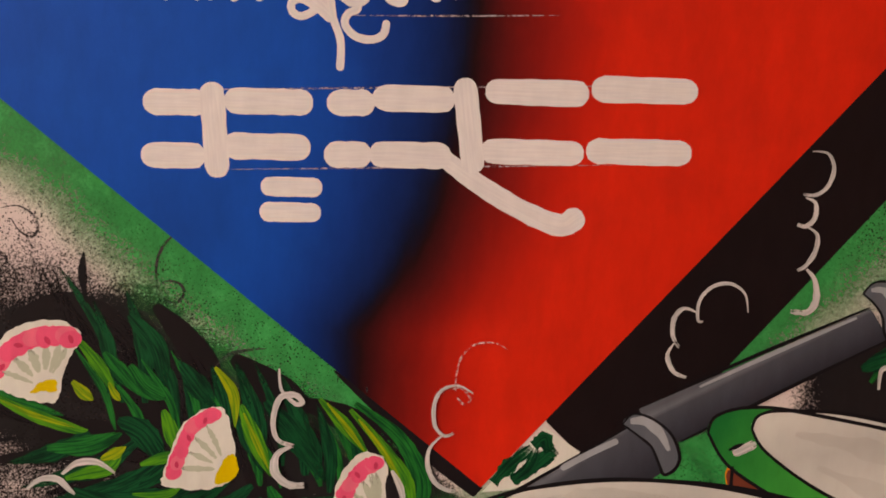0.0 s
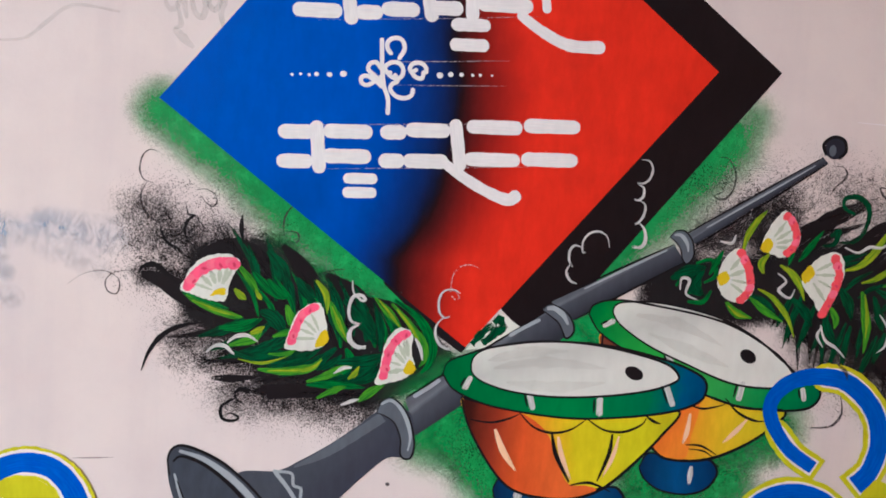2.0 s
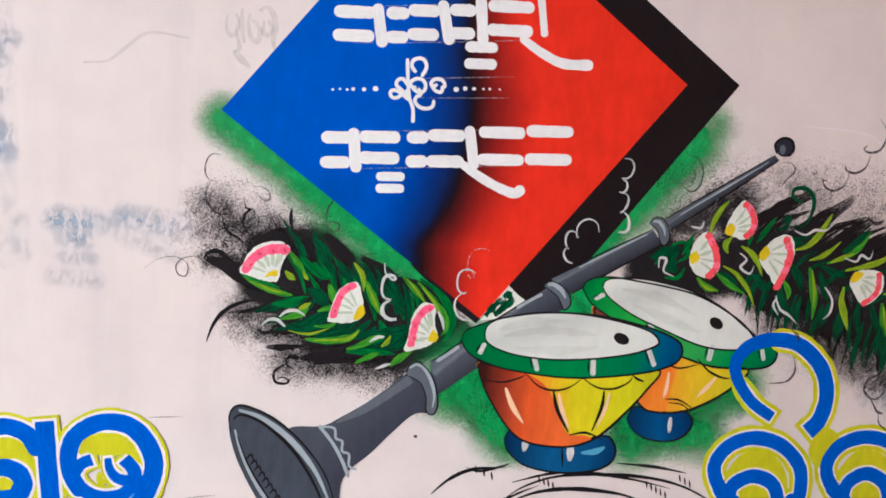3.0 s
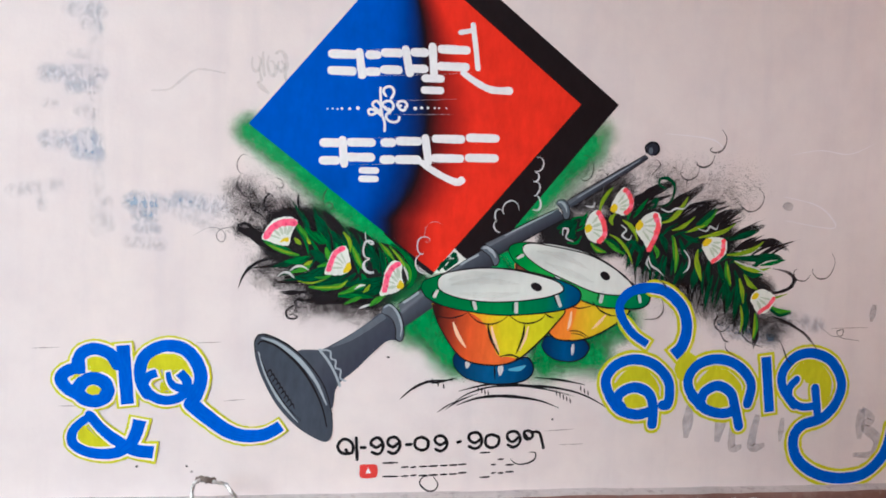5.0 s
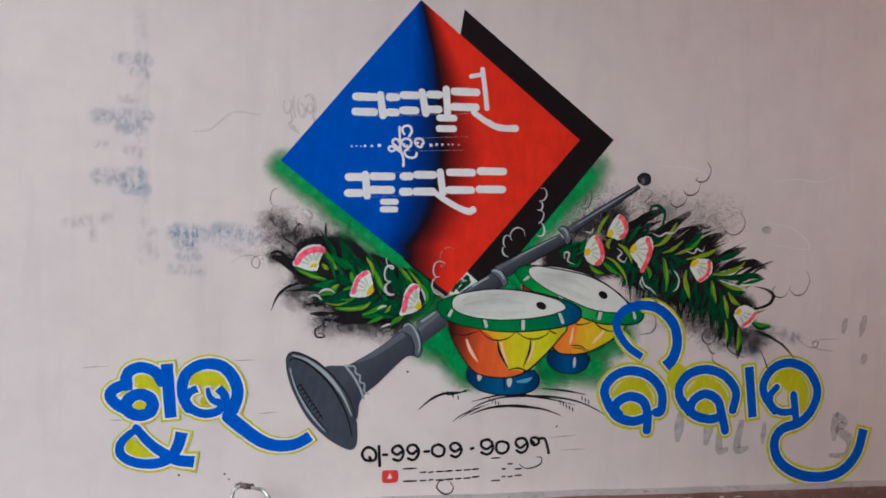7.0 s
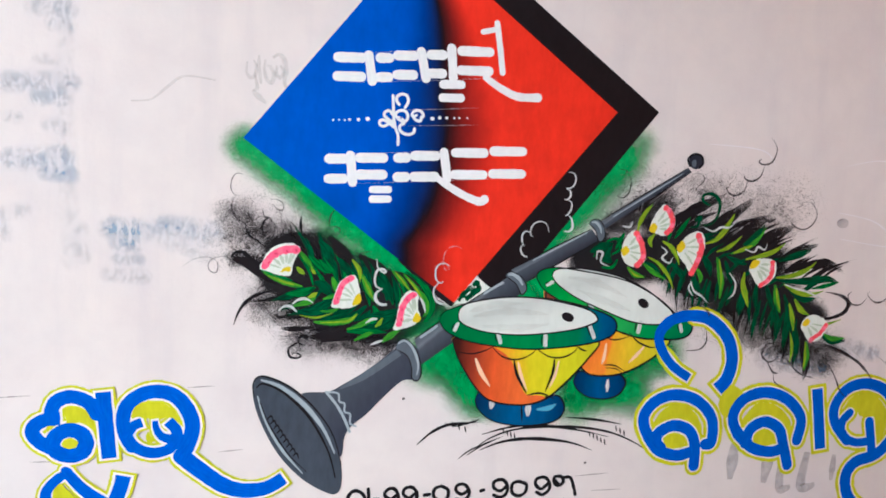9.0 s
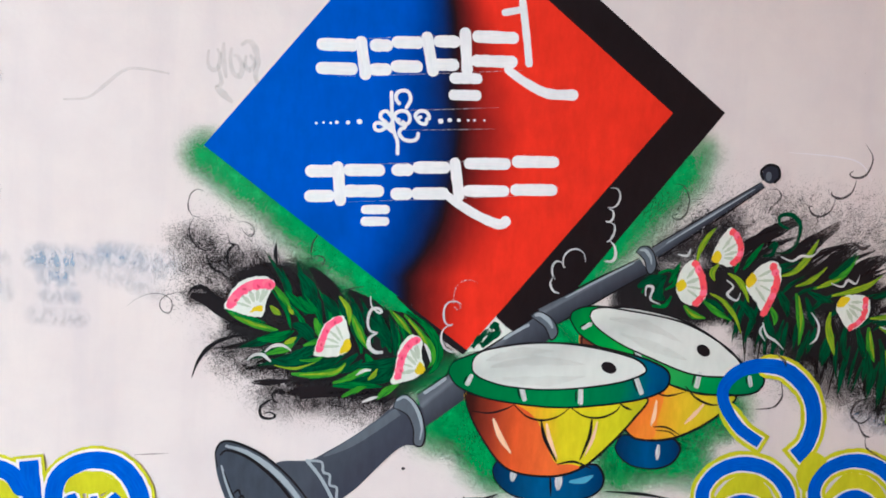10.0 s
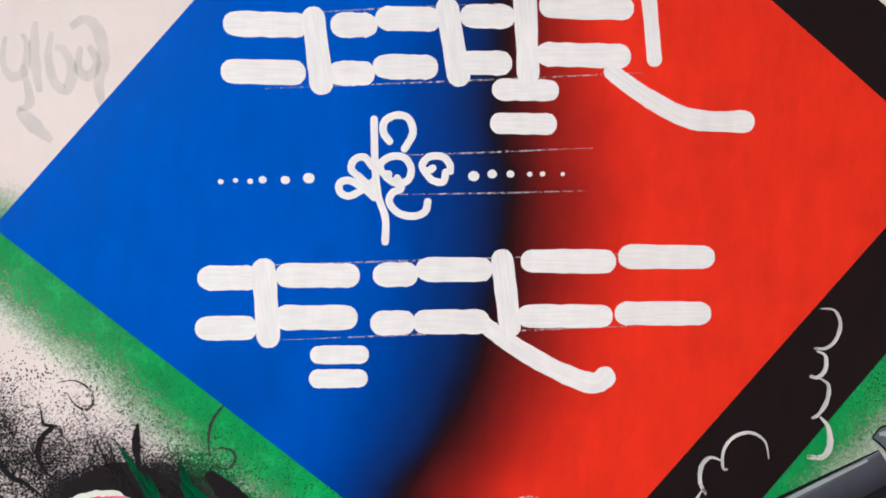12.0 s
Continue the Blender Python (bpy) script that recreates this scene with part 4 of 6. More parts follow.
for pts, w in (([(84.6, 153.2), (84.1, 146.6), (84.6, 139.2)], 2.6), ([(73.0, 152.7), (75.8, 146.3), (79.5, 141.2)], 2.2), ([(76.2, 152.8), (78.7, 147.2), (80.3, 142.4)], 2.0), ([(79.9, 154.6), (81.5, 148.1), (82.2, 143.3)], 2.6), ([(88.8, 150.1), (90.5, 142.7), (90.3, 135.3)], 2.8),
               ([(92.5, 148.6), (93.9, 140.3), (93.4, 130.3)], 2.8), ([(99.8, 135.5), (100.7, 130.5), (100.2, 125.5)], 2.2), ([(68.1, 155.7), (71.0, 151.8), (72.5, 147.8)], 2.6), ([(57.1, 153.6), (60.7, 151.4), (64.4, 147.2)], 2.0), ([(96.3, 142.1), (97.2, 135.4), (96.3, 129.1)], 2.2), ([(60.1, 160.1), (63.8, 156.3), (65.8, 152.1)], 3.4)):
    stroke("leaf", right_spray, M_BLACK_DRY, pts, w, 5, (0.5, 0.05), rag=0.15)
for pts, w in (([(92.5, 148.9), (94.0, 143.7), (93.6, 137.8), (93.3, 134.0)], 2.1), ([(90.3, 145.2), (91.1, 141.1), (90.5, 137.2)], 1.8), ([(74.6, 157.3), (76.1, 153.6), (77.0, 150.9)], 1.7), ([(67.9, 158.6), (70.0, 155.8), (70.9, 152.8)], 1.9), ([(86.9, 151.3), (88.3, 147.6), (89.3, 144.2)], 1.7), ([(84.4, 151.9), (84.0, 147.9), (85.0, 143.7)], 1.6),
               ([(96.4, 140.7), (97.4, 135.4), (96.7, 130.1)], 1.7), ([(74.9, 158.4), (78.0, 157.1), (81.2, 156.3)], 1.5), ([(65.7, 154.0), (66.9, 150.8), (68.9, 148.0)], 1.5), ([(90.4, 152.4), (97.7, 152.4), (105.0, 153.2), (108.4, 152.2)], 2.2), ([(90.0, 157.5), (95.3, 159.2), (99.7, 160.8)], 2.0), ([(79.4, 161.4), (82.8, 163.7), (85.4, 166.9)], 1.9),
               ([(59.5, 156.1), (62.2, 153.8), (63.8, 151.3)], 1.8), ([(93.5, 150.3), (98.1, 147.8), (102.1, 147.9)], 1.9), ([(103.4, 139.0), (107.8, 136.4), (112.3, 136.9)], 1.6), ([(50.5, 156.5), (54.5, 154.8), (57.2, 152.7)], 2.0), ([(43.3, 160.1), (41.8, 157.3), (43.9, 155.6)], 2.4), ([(37.7, 158.2), (40.5, 159.5), (43.9, 160.6)], 2.2)):
    leaf(right_spray, M_DEEP, pts, w, 7)
for pts, w in (([(44.4, 159.2), (45.4, 161.3), (46.6, 163.6)], 1.1), ([(60.1, 162.4), (61.8, 164.8), (64.1, 168.0)], 1.2), ([(76.1, 159.0), (80.2, 160.5), (83.5, 162.9), (85.8, 166.3)], 1.3), ([(57.5, 165.4), (58.6, 163.9), (58.3, 161.6)], 1.2), ([(72.3, 158.0), (73.3, 154.3), (74.0, 150.8), (73.8, 147.2)], 1.7), ([(66.4, 155.3), (68.0, 153.0), (67.9, 151.2)], 1.3),
               ([(89.6, 151.3), (90.3, 147.5), (91.6, 143.9)], 1.8), ([(105.1, 138.5), (108.1, 137.2), (111.9, 137.4)], 1.5), ([(100.1, 136.4), (100.6, 132.5), (100.2, 128.5)], 1.6), ([(47.8, 154.8), (49.8, 153.0), (52.7, 152.3)], 1.5), ([(51.9, 155.9), (54.7, 153.8), (58.4, 151.9)], 1.3), ([(100.6, 150.5), (104.7, 151.4), (108.7, 152.5)], 1.2)):
    leaf(right_spray, M_MID if w < 1.3 else M_LEAF, pts, w, 8)
for pts, w in (([(49.9, 162.9), (50.4, 166.0), (52.0, 168.9), (53.6, 170.7)], 1.2), ([(54.0, 160.0), (53.4, 161.7), (54.8, 163.5)], 1.3), ([(56.8, 161.6), (59.0, 160.4), (60.7, 158.4), (61.9, 155.7)], 1.3), ([(68.6, 161.4), (71.3, 162.3), (73.6, 164.5), (75.4, 167.4), (76.4, 169.3)], 1.4), ([(72.0, 159.4), (74.4, 160.2), (76.6, 161.6), (78.9, 163.7)], 1.1),
               ([(76.8, 159.2), (79.5, 160.3), (82.2, 161.4)], 1.0), ([(80.4, 157.7), (84.6, 158.7), (88.6, 160.1), (91.8, 162.4)], 1.3), ([(89.7, 153.2), (93.9, 153.7), (98.5, 155.4), (101.3, 157.7)], 1.4), ([(92.1, 151.5), (95.7, 149.7), (100.0, 149.0), (104.1, 150.0)], 1.4), ([(95.7, 147.7), (97.7, 144.9), (100.4, 143.4)], 1.5)):
    leaf(right_spray, M_LIME, pts, w, 9)
for pts, w in (([(94.2, 146.5), (95.3, 143.0), (96.0, 139.1)], 1.4), ([(80.5, 154.3), (80.2, 151.4), (81.3, 147.8), (82.2, 145.2)], 1.6), ([(72.9, 157.5), (73.8, 153.5), (73.9, 149.8)], 0.7), ([(90.0, 150.5), (90.7, 147.2), (91.6, 144.6)], 0.8), ([(99.9, 136.2), (100.2, 132.5), (99.8, 128.8)], 0.7), ([(100.8, 141.4), (105.2, 141.0), (110.3, 142.5)], 0.8), ([(53.2, 157.4), (56.3, 155.8), (59.1, 152.7), (60.7, 149.3)], 1.0),
               ([(48.2, 154.3), (50.1, 152.8), (52.3, 152.4)], 0.6), ([(95.1, 138.7), (96.0, 134.6), (95.6, 130.4)], 0.9)):
    leaf(right_spray, M_LIME, pts, w, 9)
CORAL_LABEL = "pointed white flower with coral edge and yellow base"
flower(right_spray, [(53.1, 164.2), (53.9, 167.2), (55.7, 170.1), (56.9, 170.8), (58.9, 169.4), (60.0, 166.2), (58.5, 163.8), (56.8, 162.9), (54.8, 163.5)], [(57.2, 170.1), (58.8, 168.1), (59.2, 165.7), (57.9, 163.7)], 1.57, [(52.9, 164.2), (54.0, 166.1), (55.1, 165.1), (54.5, 163.6)], M_CORAL, CORAL_LABEL)
flower(right_spray, [(45.9, 158.5), (46.7, 161.8), (48.6, 163.9), (50.3, 163.2), (52.1, 160.0), (52.4, 156.8), (50.7, 154.9), (47.8, 155.3), (46.3, 157.0)], [(49.6, 163.3), (51.2, 160.6), (51.8, 157.4), (50.4, 155.3)], 1.7, [(45.8, 159.0), (47.2, 160.1), (48.0, 158.6), (46.6, 157.5)], M_CORAL, CORAL_LABEL)
flower(right_spray, [(61.1, 159.7), (62.6, 162.3), (65.6, 164.3), (67.9, 163.8), (68.6, 160.6), (67.2, 156.5), (65.4, 153.3), (63.5, 155.8), (61.5, 158.1)], [(66.6, 163.4), (67.7, 160.5), (66.9, 157.1), (65.4, 153.8)], 1.82, [(60.8, 160.0), (62.2, 161.9), (63.2, 160.4), (61.8, 158.8)], M_CORAL, CORAL_LABEL)
flower(right_spray, [(81.7, 155.3), (82.9, 157.5), (85.6, 158.1), (89.0, 157.4), (89.5, 154.4), (87.9, 152.0), (85.1, 150.7), (83.0, 152.9)], [(88.3, 157.1), (88.4, 154.4), (87.1, 152.3), (85.3, 151.2)], 1.45, [(81.7, 155.6), (82.7, 157.5), (84.7, 157.3), (83.4, 155.6)], M_CORAL, CORAL_LABEL)
flower(right_spray, [(98.2, 140.5), (99.4, 142.8), (102.7, 143.5), (106.2, 141.6), (106.1, 139.7), (103.7, 136.8), (100.9, 136.6), (99.2, 138.6)], [(105.8, 140.9), (104.0, 138.6), (101.5, 136.9)], 1.45, [(98.5, 140.8), (99.6, 142.5), (100.9, 141.9), (99.8, 140.5)], M_CORAL, CORAL_LABEL)
for pts in ([(68.2, 165.4), (70.7, 164.6), (72.8, 165.7), (75.2, 165.8), (77.4, 167.8)], [(80.1, 160.3), (82.7, 159.7), (83.8, 161.1), (85.7, 160.4), (86.4, 162.2)], [(92.4, 151.5), (95.6, 150.5), (98.8, 149.8), (103.8, 147.9)], [(56.6, 160.2), (58.2, 158.9), (57.0, 157.3), (59.1, 156.1), (59.9, 157.7)], [(39.5, 156.4), (39.6, 158.3), (41.0, 158.1), (40.6, 155.8), (43.0, 154.8)],
            [(65.3, 151.8), (66.4, 149.2), (68.6, 147.9), (70.5, 146.2)], [(65.6, 151.5), (64.9, 149.8), (66.2, 147.9)], [(76.1, 154.1), (78.0, 151.5), (77.7, 148.7), (76.3, 147.4)], [(48.7, 171.2), (50.8, 171.8), (50.5, 169.7)], [(45.7, 165.0), (47.8, 164.8), (48.4, 166.3)]):
    stroke("highlight", right_spray, M_WHITE_DRY, pts, 0.56, 10, (0.4, 0.3), label="white brush highlight")
stroke("green_curl", right_spray, M_DEEP, [(69.4, 171.1), (67.4, 172.1), (67.4, 173.7), (69.9, 174.0), (71.8, 172.3), (71.8, 169.3), (70.1, 166.6), (67.2, 166.1)], 0.969, 8, (0.5, 0.4))
stroke("green_curl", right_spray, M_DEEP, [(65.4, 167.0), (66.8, 168.1), (66.2, 165.8), (64.1, 165.4)], 0.969, 8, (0.5, 0.4))
for pts in ([(38.7, 157.0), (40.0, 159.0), (42.0, 159.0), (42.8, 157.1), (40.9, 155.8)], [(41.9, 161.0), (44.6, 161.7), (45.5, 159.2), (43.5, 157.8)], [(41.0, 154.5), (43.7, 154.6), (45.0, 156.6)]):
    stroke("green_curl", right_spray, M_MID, pts, 0.848, 7, (0.5, 0.4))

# ---------------------------------------------------------------- double-reed pipe
pipe = thing("painted_pipe", (-22.5, 110.6), "grey double-reed wedding pipe painted across the wall", "wall painting")
TUBE = [(0.0, (96, 102, 112)), (0.14, (112, 119, 130)), (0.26, (80, 86, 97)), (0.6, (68, 72, 84)), (1.0, (50, 53, 63))]
(L0, L1), (M0, M1), (T0, T1), (N0, N1) = [(5.9, 143.7), (9.7, 139.2)], [(28.7, 159.1), (30.6, 155.9)], [(51.3, 173.0), (52.3, 171.6)], [(-15.4, 129.1), (-10.3, 123.4)]
shape("barrel", pipe, graded("wide_tube_grey", L0, L1, TUBE, 0.42, 0.08), [(-5.2, 135.9), (16.8, 151.3), (21.4, 148.1), (-3.2, 129.9)], 12, False, "slate grey tapered tube")
shape("barrel", pipe, graded("middle_tube_grey", M0, M1, TUBE, 0.42, 0.08), [(17.7, 153.2), (37.8, 163.8), (39.8, 161.2), (19.7, 149.2)], 12, False)
shape("barrel", pipe, graded("narrow_tube_grey", T0, T1, TUBE, 0.42, 0.08), [(39.9, 165.8), (62.5, 180.2), (63.4, 179.4), (41.4, 164.2)], 12, False)
shape("neck", pipe, graded("neck_grey", N0, N1, [(0.0, (74, 80, 92)), (0.6, (66, 70, 84)), (1.0, (62, 66, 80))], 0.42, 0.2), [(-31.4, 122.4), (-25.0, 123.4), (-21.5, 125.2), (-17.4, 127.7), (-13.3, 130.7), (-8.8, 134.1), (-4.2, 133.6), (-3.5, 126.7), (-7.6, 126.0), (-11.7, 122.4), (-15.8, 118.1), (-19.0, 115.4), (-20.8, 112.6), (-21.8, 107.7), (-27.1, 114.0)], 12, True)
shape("bell", pipe, M_STEEL, [(-42.0, 124.7), (-41.2, 126.7), (-38.5, 126.7), (-33.5, 124.2), (-28.0, 119.3), (-23.9, 113.5), (-21.5, 106.7), (-21.1, 101.1), (-22.4, 98.8), (-25.2, 99.5), (-30.3, 102.7), (-35.6, 108.3), (-39.6, 115.3), (-41.6, 120.8)], 13, True, "wide flared bell")
shape("bell_mouth", pipe, M_STEEL_MOUTH, [(-41.2, 123.7), (-39.6, 125.0), (-35.3, 122.6), (-29.7, 117.0), (-25.0, 109.1), (-22.7, 102.4), (-24.0, 100.3), (-27.2, 101.4), (-32.4, 106.2), (-37.2, 113.0), (-40.3, 119.7)], 14, True, "dark inside of the bell")
stroke("bell_outline", pipe, M_INK, [(-41.2, 124.4), (-39.6, 125.3), (-35.0, 123.2), (-29.3, 117.6), (-24.7, 109.7), (-22.6, 102.7)], 0.642, 15, (0.4, 0.4))
stroke("bell_outline", pipe, M_INK, [(-41.6, 122.2), (-42.0, 125.0), (-40.9, 126.9), (-38.2, 126.7), (-33.2, 124.2), (-27.8, 119.3), (-23.6, 113.2), (-21.3, 105.9)], 0.482, 15, (0.4, 0.4))
stroke("rim_shine", pipe, M_STEEL_LIGHT, [(-40.3, 126.2), (-36.0, 124.7), (-30.6, 120.6), (-26.0, 114.9), (-22.9, 108.6)], 1.1, 15, (0.4, 0.3))
stroke("rim_shine", pipe, M_STEEL_LIGHT, [(-40.9, 122.5), (-39.0, 116.9), (-35.0, 109.7), (-30.2, 104.0)], 0.803, 15, (0.4, 0.2))
stroke("mouth_line", pipe, M_INK, [(-40.4, 121.3), (-38.1, 115.7), (-33.9, 109.1), (-29.3, 104.3)], 0.401, 15, (0.4, 0.2))
stroke("mouth_line", pipe, M_STEEL, [(-37.9, 119.3), (-35.0, 114.6), (-30.2, 107.5)], 0.803, 15, (0.3, 0.2))
for i in range(9):
    a, b = [(-37.7, 116.9), (-31.7, 108.0)]
    c = (a[0] + (b[0] - a[0]) * i / 8, a[1] + (b[1] - a[1]) * i / 8)
    stroke("mouth_tick", pipe, M_INK, [(c[0] - 0.9, c[1] + 0.1), (c[0], c[1] + 0.9), (c[0] + 0.5, c[1] - 0.5)], 0.42, 16, (0.5, 0.3))
stroke("neck_band", pipe, M_STEEL_LIGHT, [(-25.4, 123.3), (-22.9, 120.2), (-20.9, 116.7), (-19.7, 113.8)], 0.642, 15)
stroke("neck_lace", pipe, M_STEEL_LIGHT, [(-25.1, 123.3), (-22.7, 123.0), (-22.3, 121.1), (-21.1, 120.5), (-21.0, 118.6), (-19.7, 118.0), (-19.6, 115.8), (-18.3, 115.1)], 0.482, 15)
stroke("neck_shine", pipe, M_STEEL_MID, [(-22.4, 124.1), (-18.0, 126.3), (-13.2, 129.5), (-8.7, 132.8)], 1.7, 14, (0.2, FLAT), label="grey light along the neck")
stroke("tube_shine", pipe, M_STEEL_LIGHT, [(-3.7, 136.5), (-1.8, 137.8), (0.0, 139.2)], 0.66, 14)
stroke("tube_shine", pipe, M_STEEL_LIGHT, [(11.3, 147.3), (13.5, 148.7), (15.8, 150.0)], 0.6, 14)
stroke("tube_shine", pipe, M_STEEL_LIGHT, [(23.0, 155.6), (29.7, 159.3), (36.6, 162.9)], 0.42, 14, (0.5, 0.6))
stroke("tube_shine", pipe, M_STEEL_LIGHT, [(43.1, 167.1), (51.8, 172.7), (61.2, 178.8)], 0.36, 14, (0.5, 0.4))
for pts in ([(-5.2, 136.1), (5.7, 143.8), (16.8, 151.4)], [(21.0, 155.2), (28.7, 159.3), (37.7, 163.9)], [(21.8, 150.4), (30.6, 155.7), (39.8, 161.1)], [(39.9, 166.0), (51.3, 173.2), (62.5, 180.3)], [(41.6, 164.1), (52.4, 171.5), (63.4, 179.3)]):
    stroke("tube_outline", pipe, M_INK, pts, 0.36, 14, (0.5, 0.4))
for body, light, w in (([(-9.7, 133.5), (-9.1, 135.3), (-7.7, 136.1), (-5.7, 134.8), (-4.1, 132.1), (-3.3, 128.6), (-3.7, 126.3), (-4.8, 126.0), (-5.5, 126.9), (-5.6, 129.2), (-6.6, 131.7), (-7.9, 132.8)], [(-9.1, 134.9), (-7.5, 135.6), (-5.8, 134.3), (-4.6, 132.0), (-4.0, 129.5), (-4.3, 127.3)], 0.7),
                       ([(16.3, 151.7), (17.2, 152.7), (18.9, 152.4), (20.8, 151.1), (21.8, 149.2), (21.6, 147.9), (20.6, 147.2), (20.0, 148.2), (19.1, 149.8), (17.7, 150.8)], [(17.0, 152.0), (18.4, 152.1), (19.8, 151.1), (20.8, 149.5)], 1.0),
                       ([(36.9, 165.1), (37.8, 166.2), (39.4, 166.2), (40.7, 164.9), (41.3, 162.9), (41.0, 161.5), (40.1, 160.8), (39.3, 161.7), (38.9, 163.2), (38.0, 164.3)], [(37.6, 165.5), (38.8, 165.5), (39.9, 164.3), (40.3, 162.8)], 0.7)):
    r = shape("ring", pipe, M_STEEL_MID, body, 16, True, "raised grey ring")
    stroke("ring_shine", r, M_STEEL_LIGHT, light, w, 17, (0.5, 0.3))
    stroke("ring_edge", r, M_INK, body + body[:1], 0.32, 17, (0.5, 0.5))
k = spot("mouthpiece", pipe, M_STEEL_DARK, *[(64.4, 182.0)], 1.85, 1.93, 15, label="round knob at the tip")
spot("knob_shine", k, M_STEEL_MID, *[(64.0, 181.5)], 0.642, 0.963, 16)
stroke("knob_edge", k, M_INK, [(62.8, 180.9), (62.3, 182.5), (63.9, 183.8), (65.9, 183.4), (66.4, 181.6), (65.4, 180.4)], 0.562, 16)

# ---------------------------------------------------------------- kettledrums
def drum(name_label, rim, skin, bowl, warm, base, mats, base_pts_top):
    d = thing("painted_drum", base_pts_top, name_label, "wall painting", "pair of drums")
    lv = mats["level"]
    b = shape("base", d, mats["base"], base, lv, True, "blue drum foot")
    stroke("base_outline", b, M_INK, base + base[:1], 0.45, lv + 1, (0.5, 0.5))
    w = shape("bowl", d, mats["bowl"], bowl, lv + 1, True, "yellow drum body")
    shape("warm_side", w, mats["warm"], warm, lv + 2, True, "orange side shading to brown")
    stroke("bowl_outline", w, M_INK, bowl + bowl[:1], 0.5, lv + 3, (0.6, 0.6))
    r = shape("rim", d, mats["rim"], rim, lv + 4, True, "green drum rim")
    stroke("rim_outline", r, M_INK, rim + rim[:1], 0.45, lv + 5, (0.6, 0.6))
    s = shape("skin", d, M_SKIN, skin, lv + 5, True, "white drum skin")
    stroke("skin_outline", s, M_INK, skin + skin[:1], 0.42, lv + 6, (0.6, 0.6))
    return d, b, w, r, s



M_SKIN = graded("drum_skin_white", (10.8, 146.0), (13.9, 137.2), [(0.0, (222, 226, 222)), (0.45, (202, 206, 204)), (1.0, (224, 228, 225))], 0.5, 0.3, 0.06)
FRONT = {"level": 18,
         "base": graded("drum_foot_blue", (10.6, 118.9), (33.3, 119.1), [(0.0, (12, 44, 84)), (0.45, (28, 92, 146)), (0.75, (24, 82, 134)), (1.0, (10, 50, 98))]),
         "bowl": graded("drum_bowl_yellow", (18.3, 128.6), (39.6, 131.5), [(0.0, (236, 170, 30)), (0.25, (226, 212, 10)), (0.8, (216, 214, 8)), (1.0, (196, 194, 12))]),
         "warm": graded("drum_bowl_orange", (5.4, 130.3), (22.6, 128.8), [(0.0, (62, 26, 22)), (0.25, (150, 56, 36)), (0.55, (222, 92, 40)), (1.0, (236, 112, 50))]),
         "rim": graded("drum_rim_green", (0.9, 139.5), (45.6, 140.3), [(0.0, (0, 108, 56)), (0.5, (20, 134, 72)), (0.78, (12, 116, 76)), (0.92, (8, 84, 130)), (1.0, (10, 66, 116))])}
BACK = {"level": 13,
        "base": graded("back_foot_blue", (35.3, 124.9), (49.1, 125.3), [(0.0, (10, 40, 78)), (0.5, (20, 82, 140)), (1.0, (10, 48, 96))]),
        "bowl": graded("back_bowl_yellow", (41.6, 133.7), (59.4, 134.3), [(0.0, (238, 150, 36)), (0.45, (230, 196, 28)), (1.0, (200, 196, 20))]),
        "warm": graded("back_bowl_orange", (28.5, 145.9), (44.9, 133.8), [(0.0, (120, 62, 46)), (0.35, (150, 66, 44)), (0.6, (226, 96, 34)), (1.0, (242, 142, 44))]),
        "rim": graded("back_rim_green", (24.4, 151.9), (66.3, 139.0), [(0.0, (10, 120, 56)), (0.3, (60, 176, 70)), (0.6, (66, 172, 84)), (0.8, (24, 140, 76)), (1.0, (10, 112, 70))])}
d2, b2, w2, r2, s2 = drum("smaller yellow and orange kettledrum painted behind the other", [(24.2, 151.4), (24.8, 153.0), (27.8, 154.0), (33.1, 153.8), (47.5, 151.4), (57.5, 146.6), (62.2, 142.3), (65.7, 141.3), (66.6, 139.2), (64.6, 137.1), (59.2, 136.5), (51.2, 137.1), (43.2, 139.7), (35.2, 143.6), (29.5, 146.5), (26.1, 148.7)],
                          [(28.2, 152.0), (28.7, 153.3), (31.0, 153.9), (37.5, 153.9), (46.3, 152.2), (53.3, 149.2), (58.8, 145.4), (62.5, 142.3), (61.9, 141.0), (56.5, 140.3), (49.7, 141.0), (41.7, 143.9), (34.9, 146.7), (29.8, 149.9)],
                          [(26.8, 148.4), (35.2, 143.9), (43.2, 139.8), (52.4, 136.8), (60.5, 136.4), (57.3, 132.6), (52.0, 129.3), (46.7, 127.4), (41.1, 127.2), (37.7, 128.7), (32.7, 135.5), (27.6, 143.8)],
                          [(26.8, 148.1), (35.2, 143.7), (43.8, 139.4), (44.9, 136.0), (44.0, 131.6), (43.3, 127.7), (40.6, 127.4), (37.7, 128.7), (32.7, 135.5), (27.9, 143.8)],
                          [(35.2, 125.7), (36.6, 128.2), (40.0, 127.7), (44.5, 127.1), (47.2, 127.5), (48.8, 126.4), (49.2, 124.6), (47.4, 122.2), (43.9, 121.2), (39.4, 121.8), (36.5, 123.6)], BACK, (42.8, 121.2))
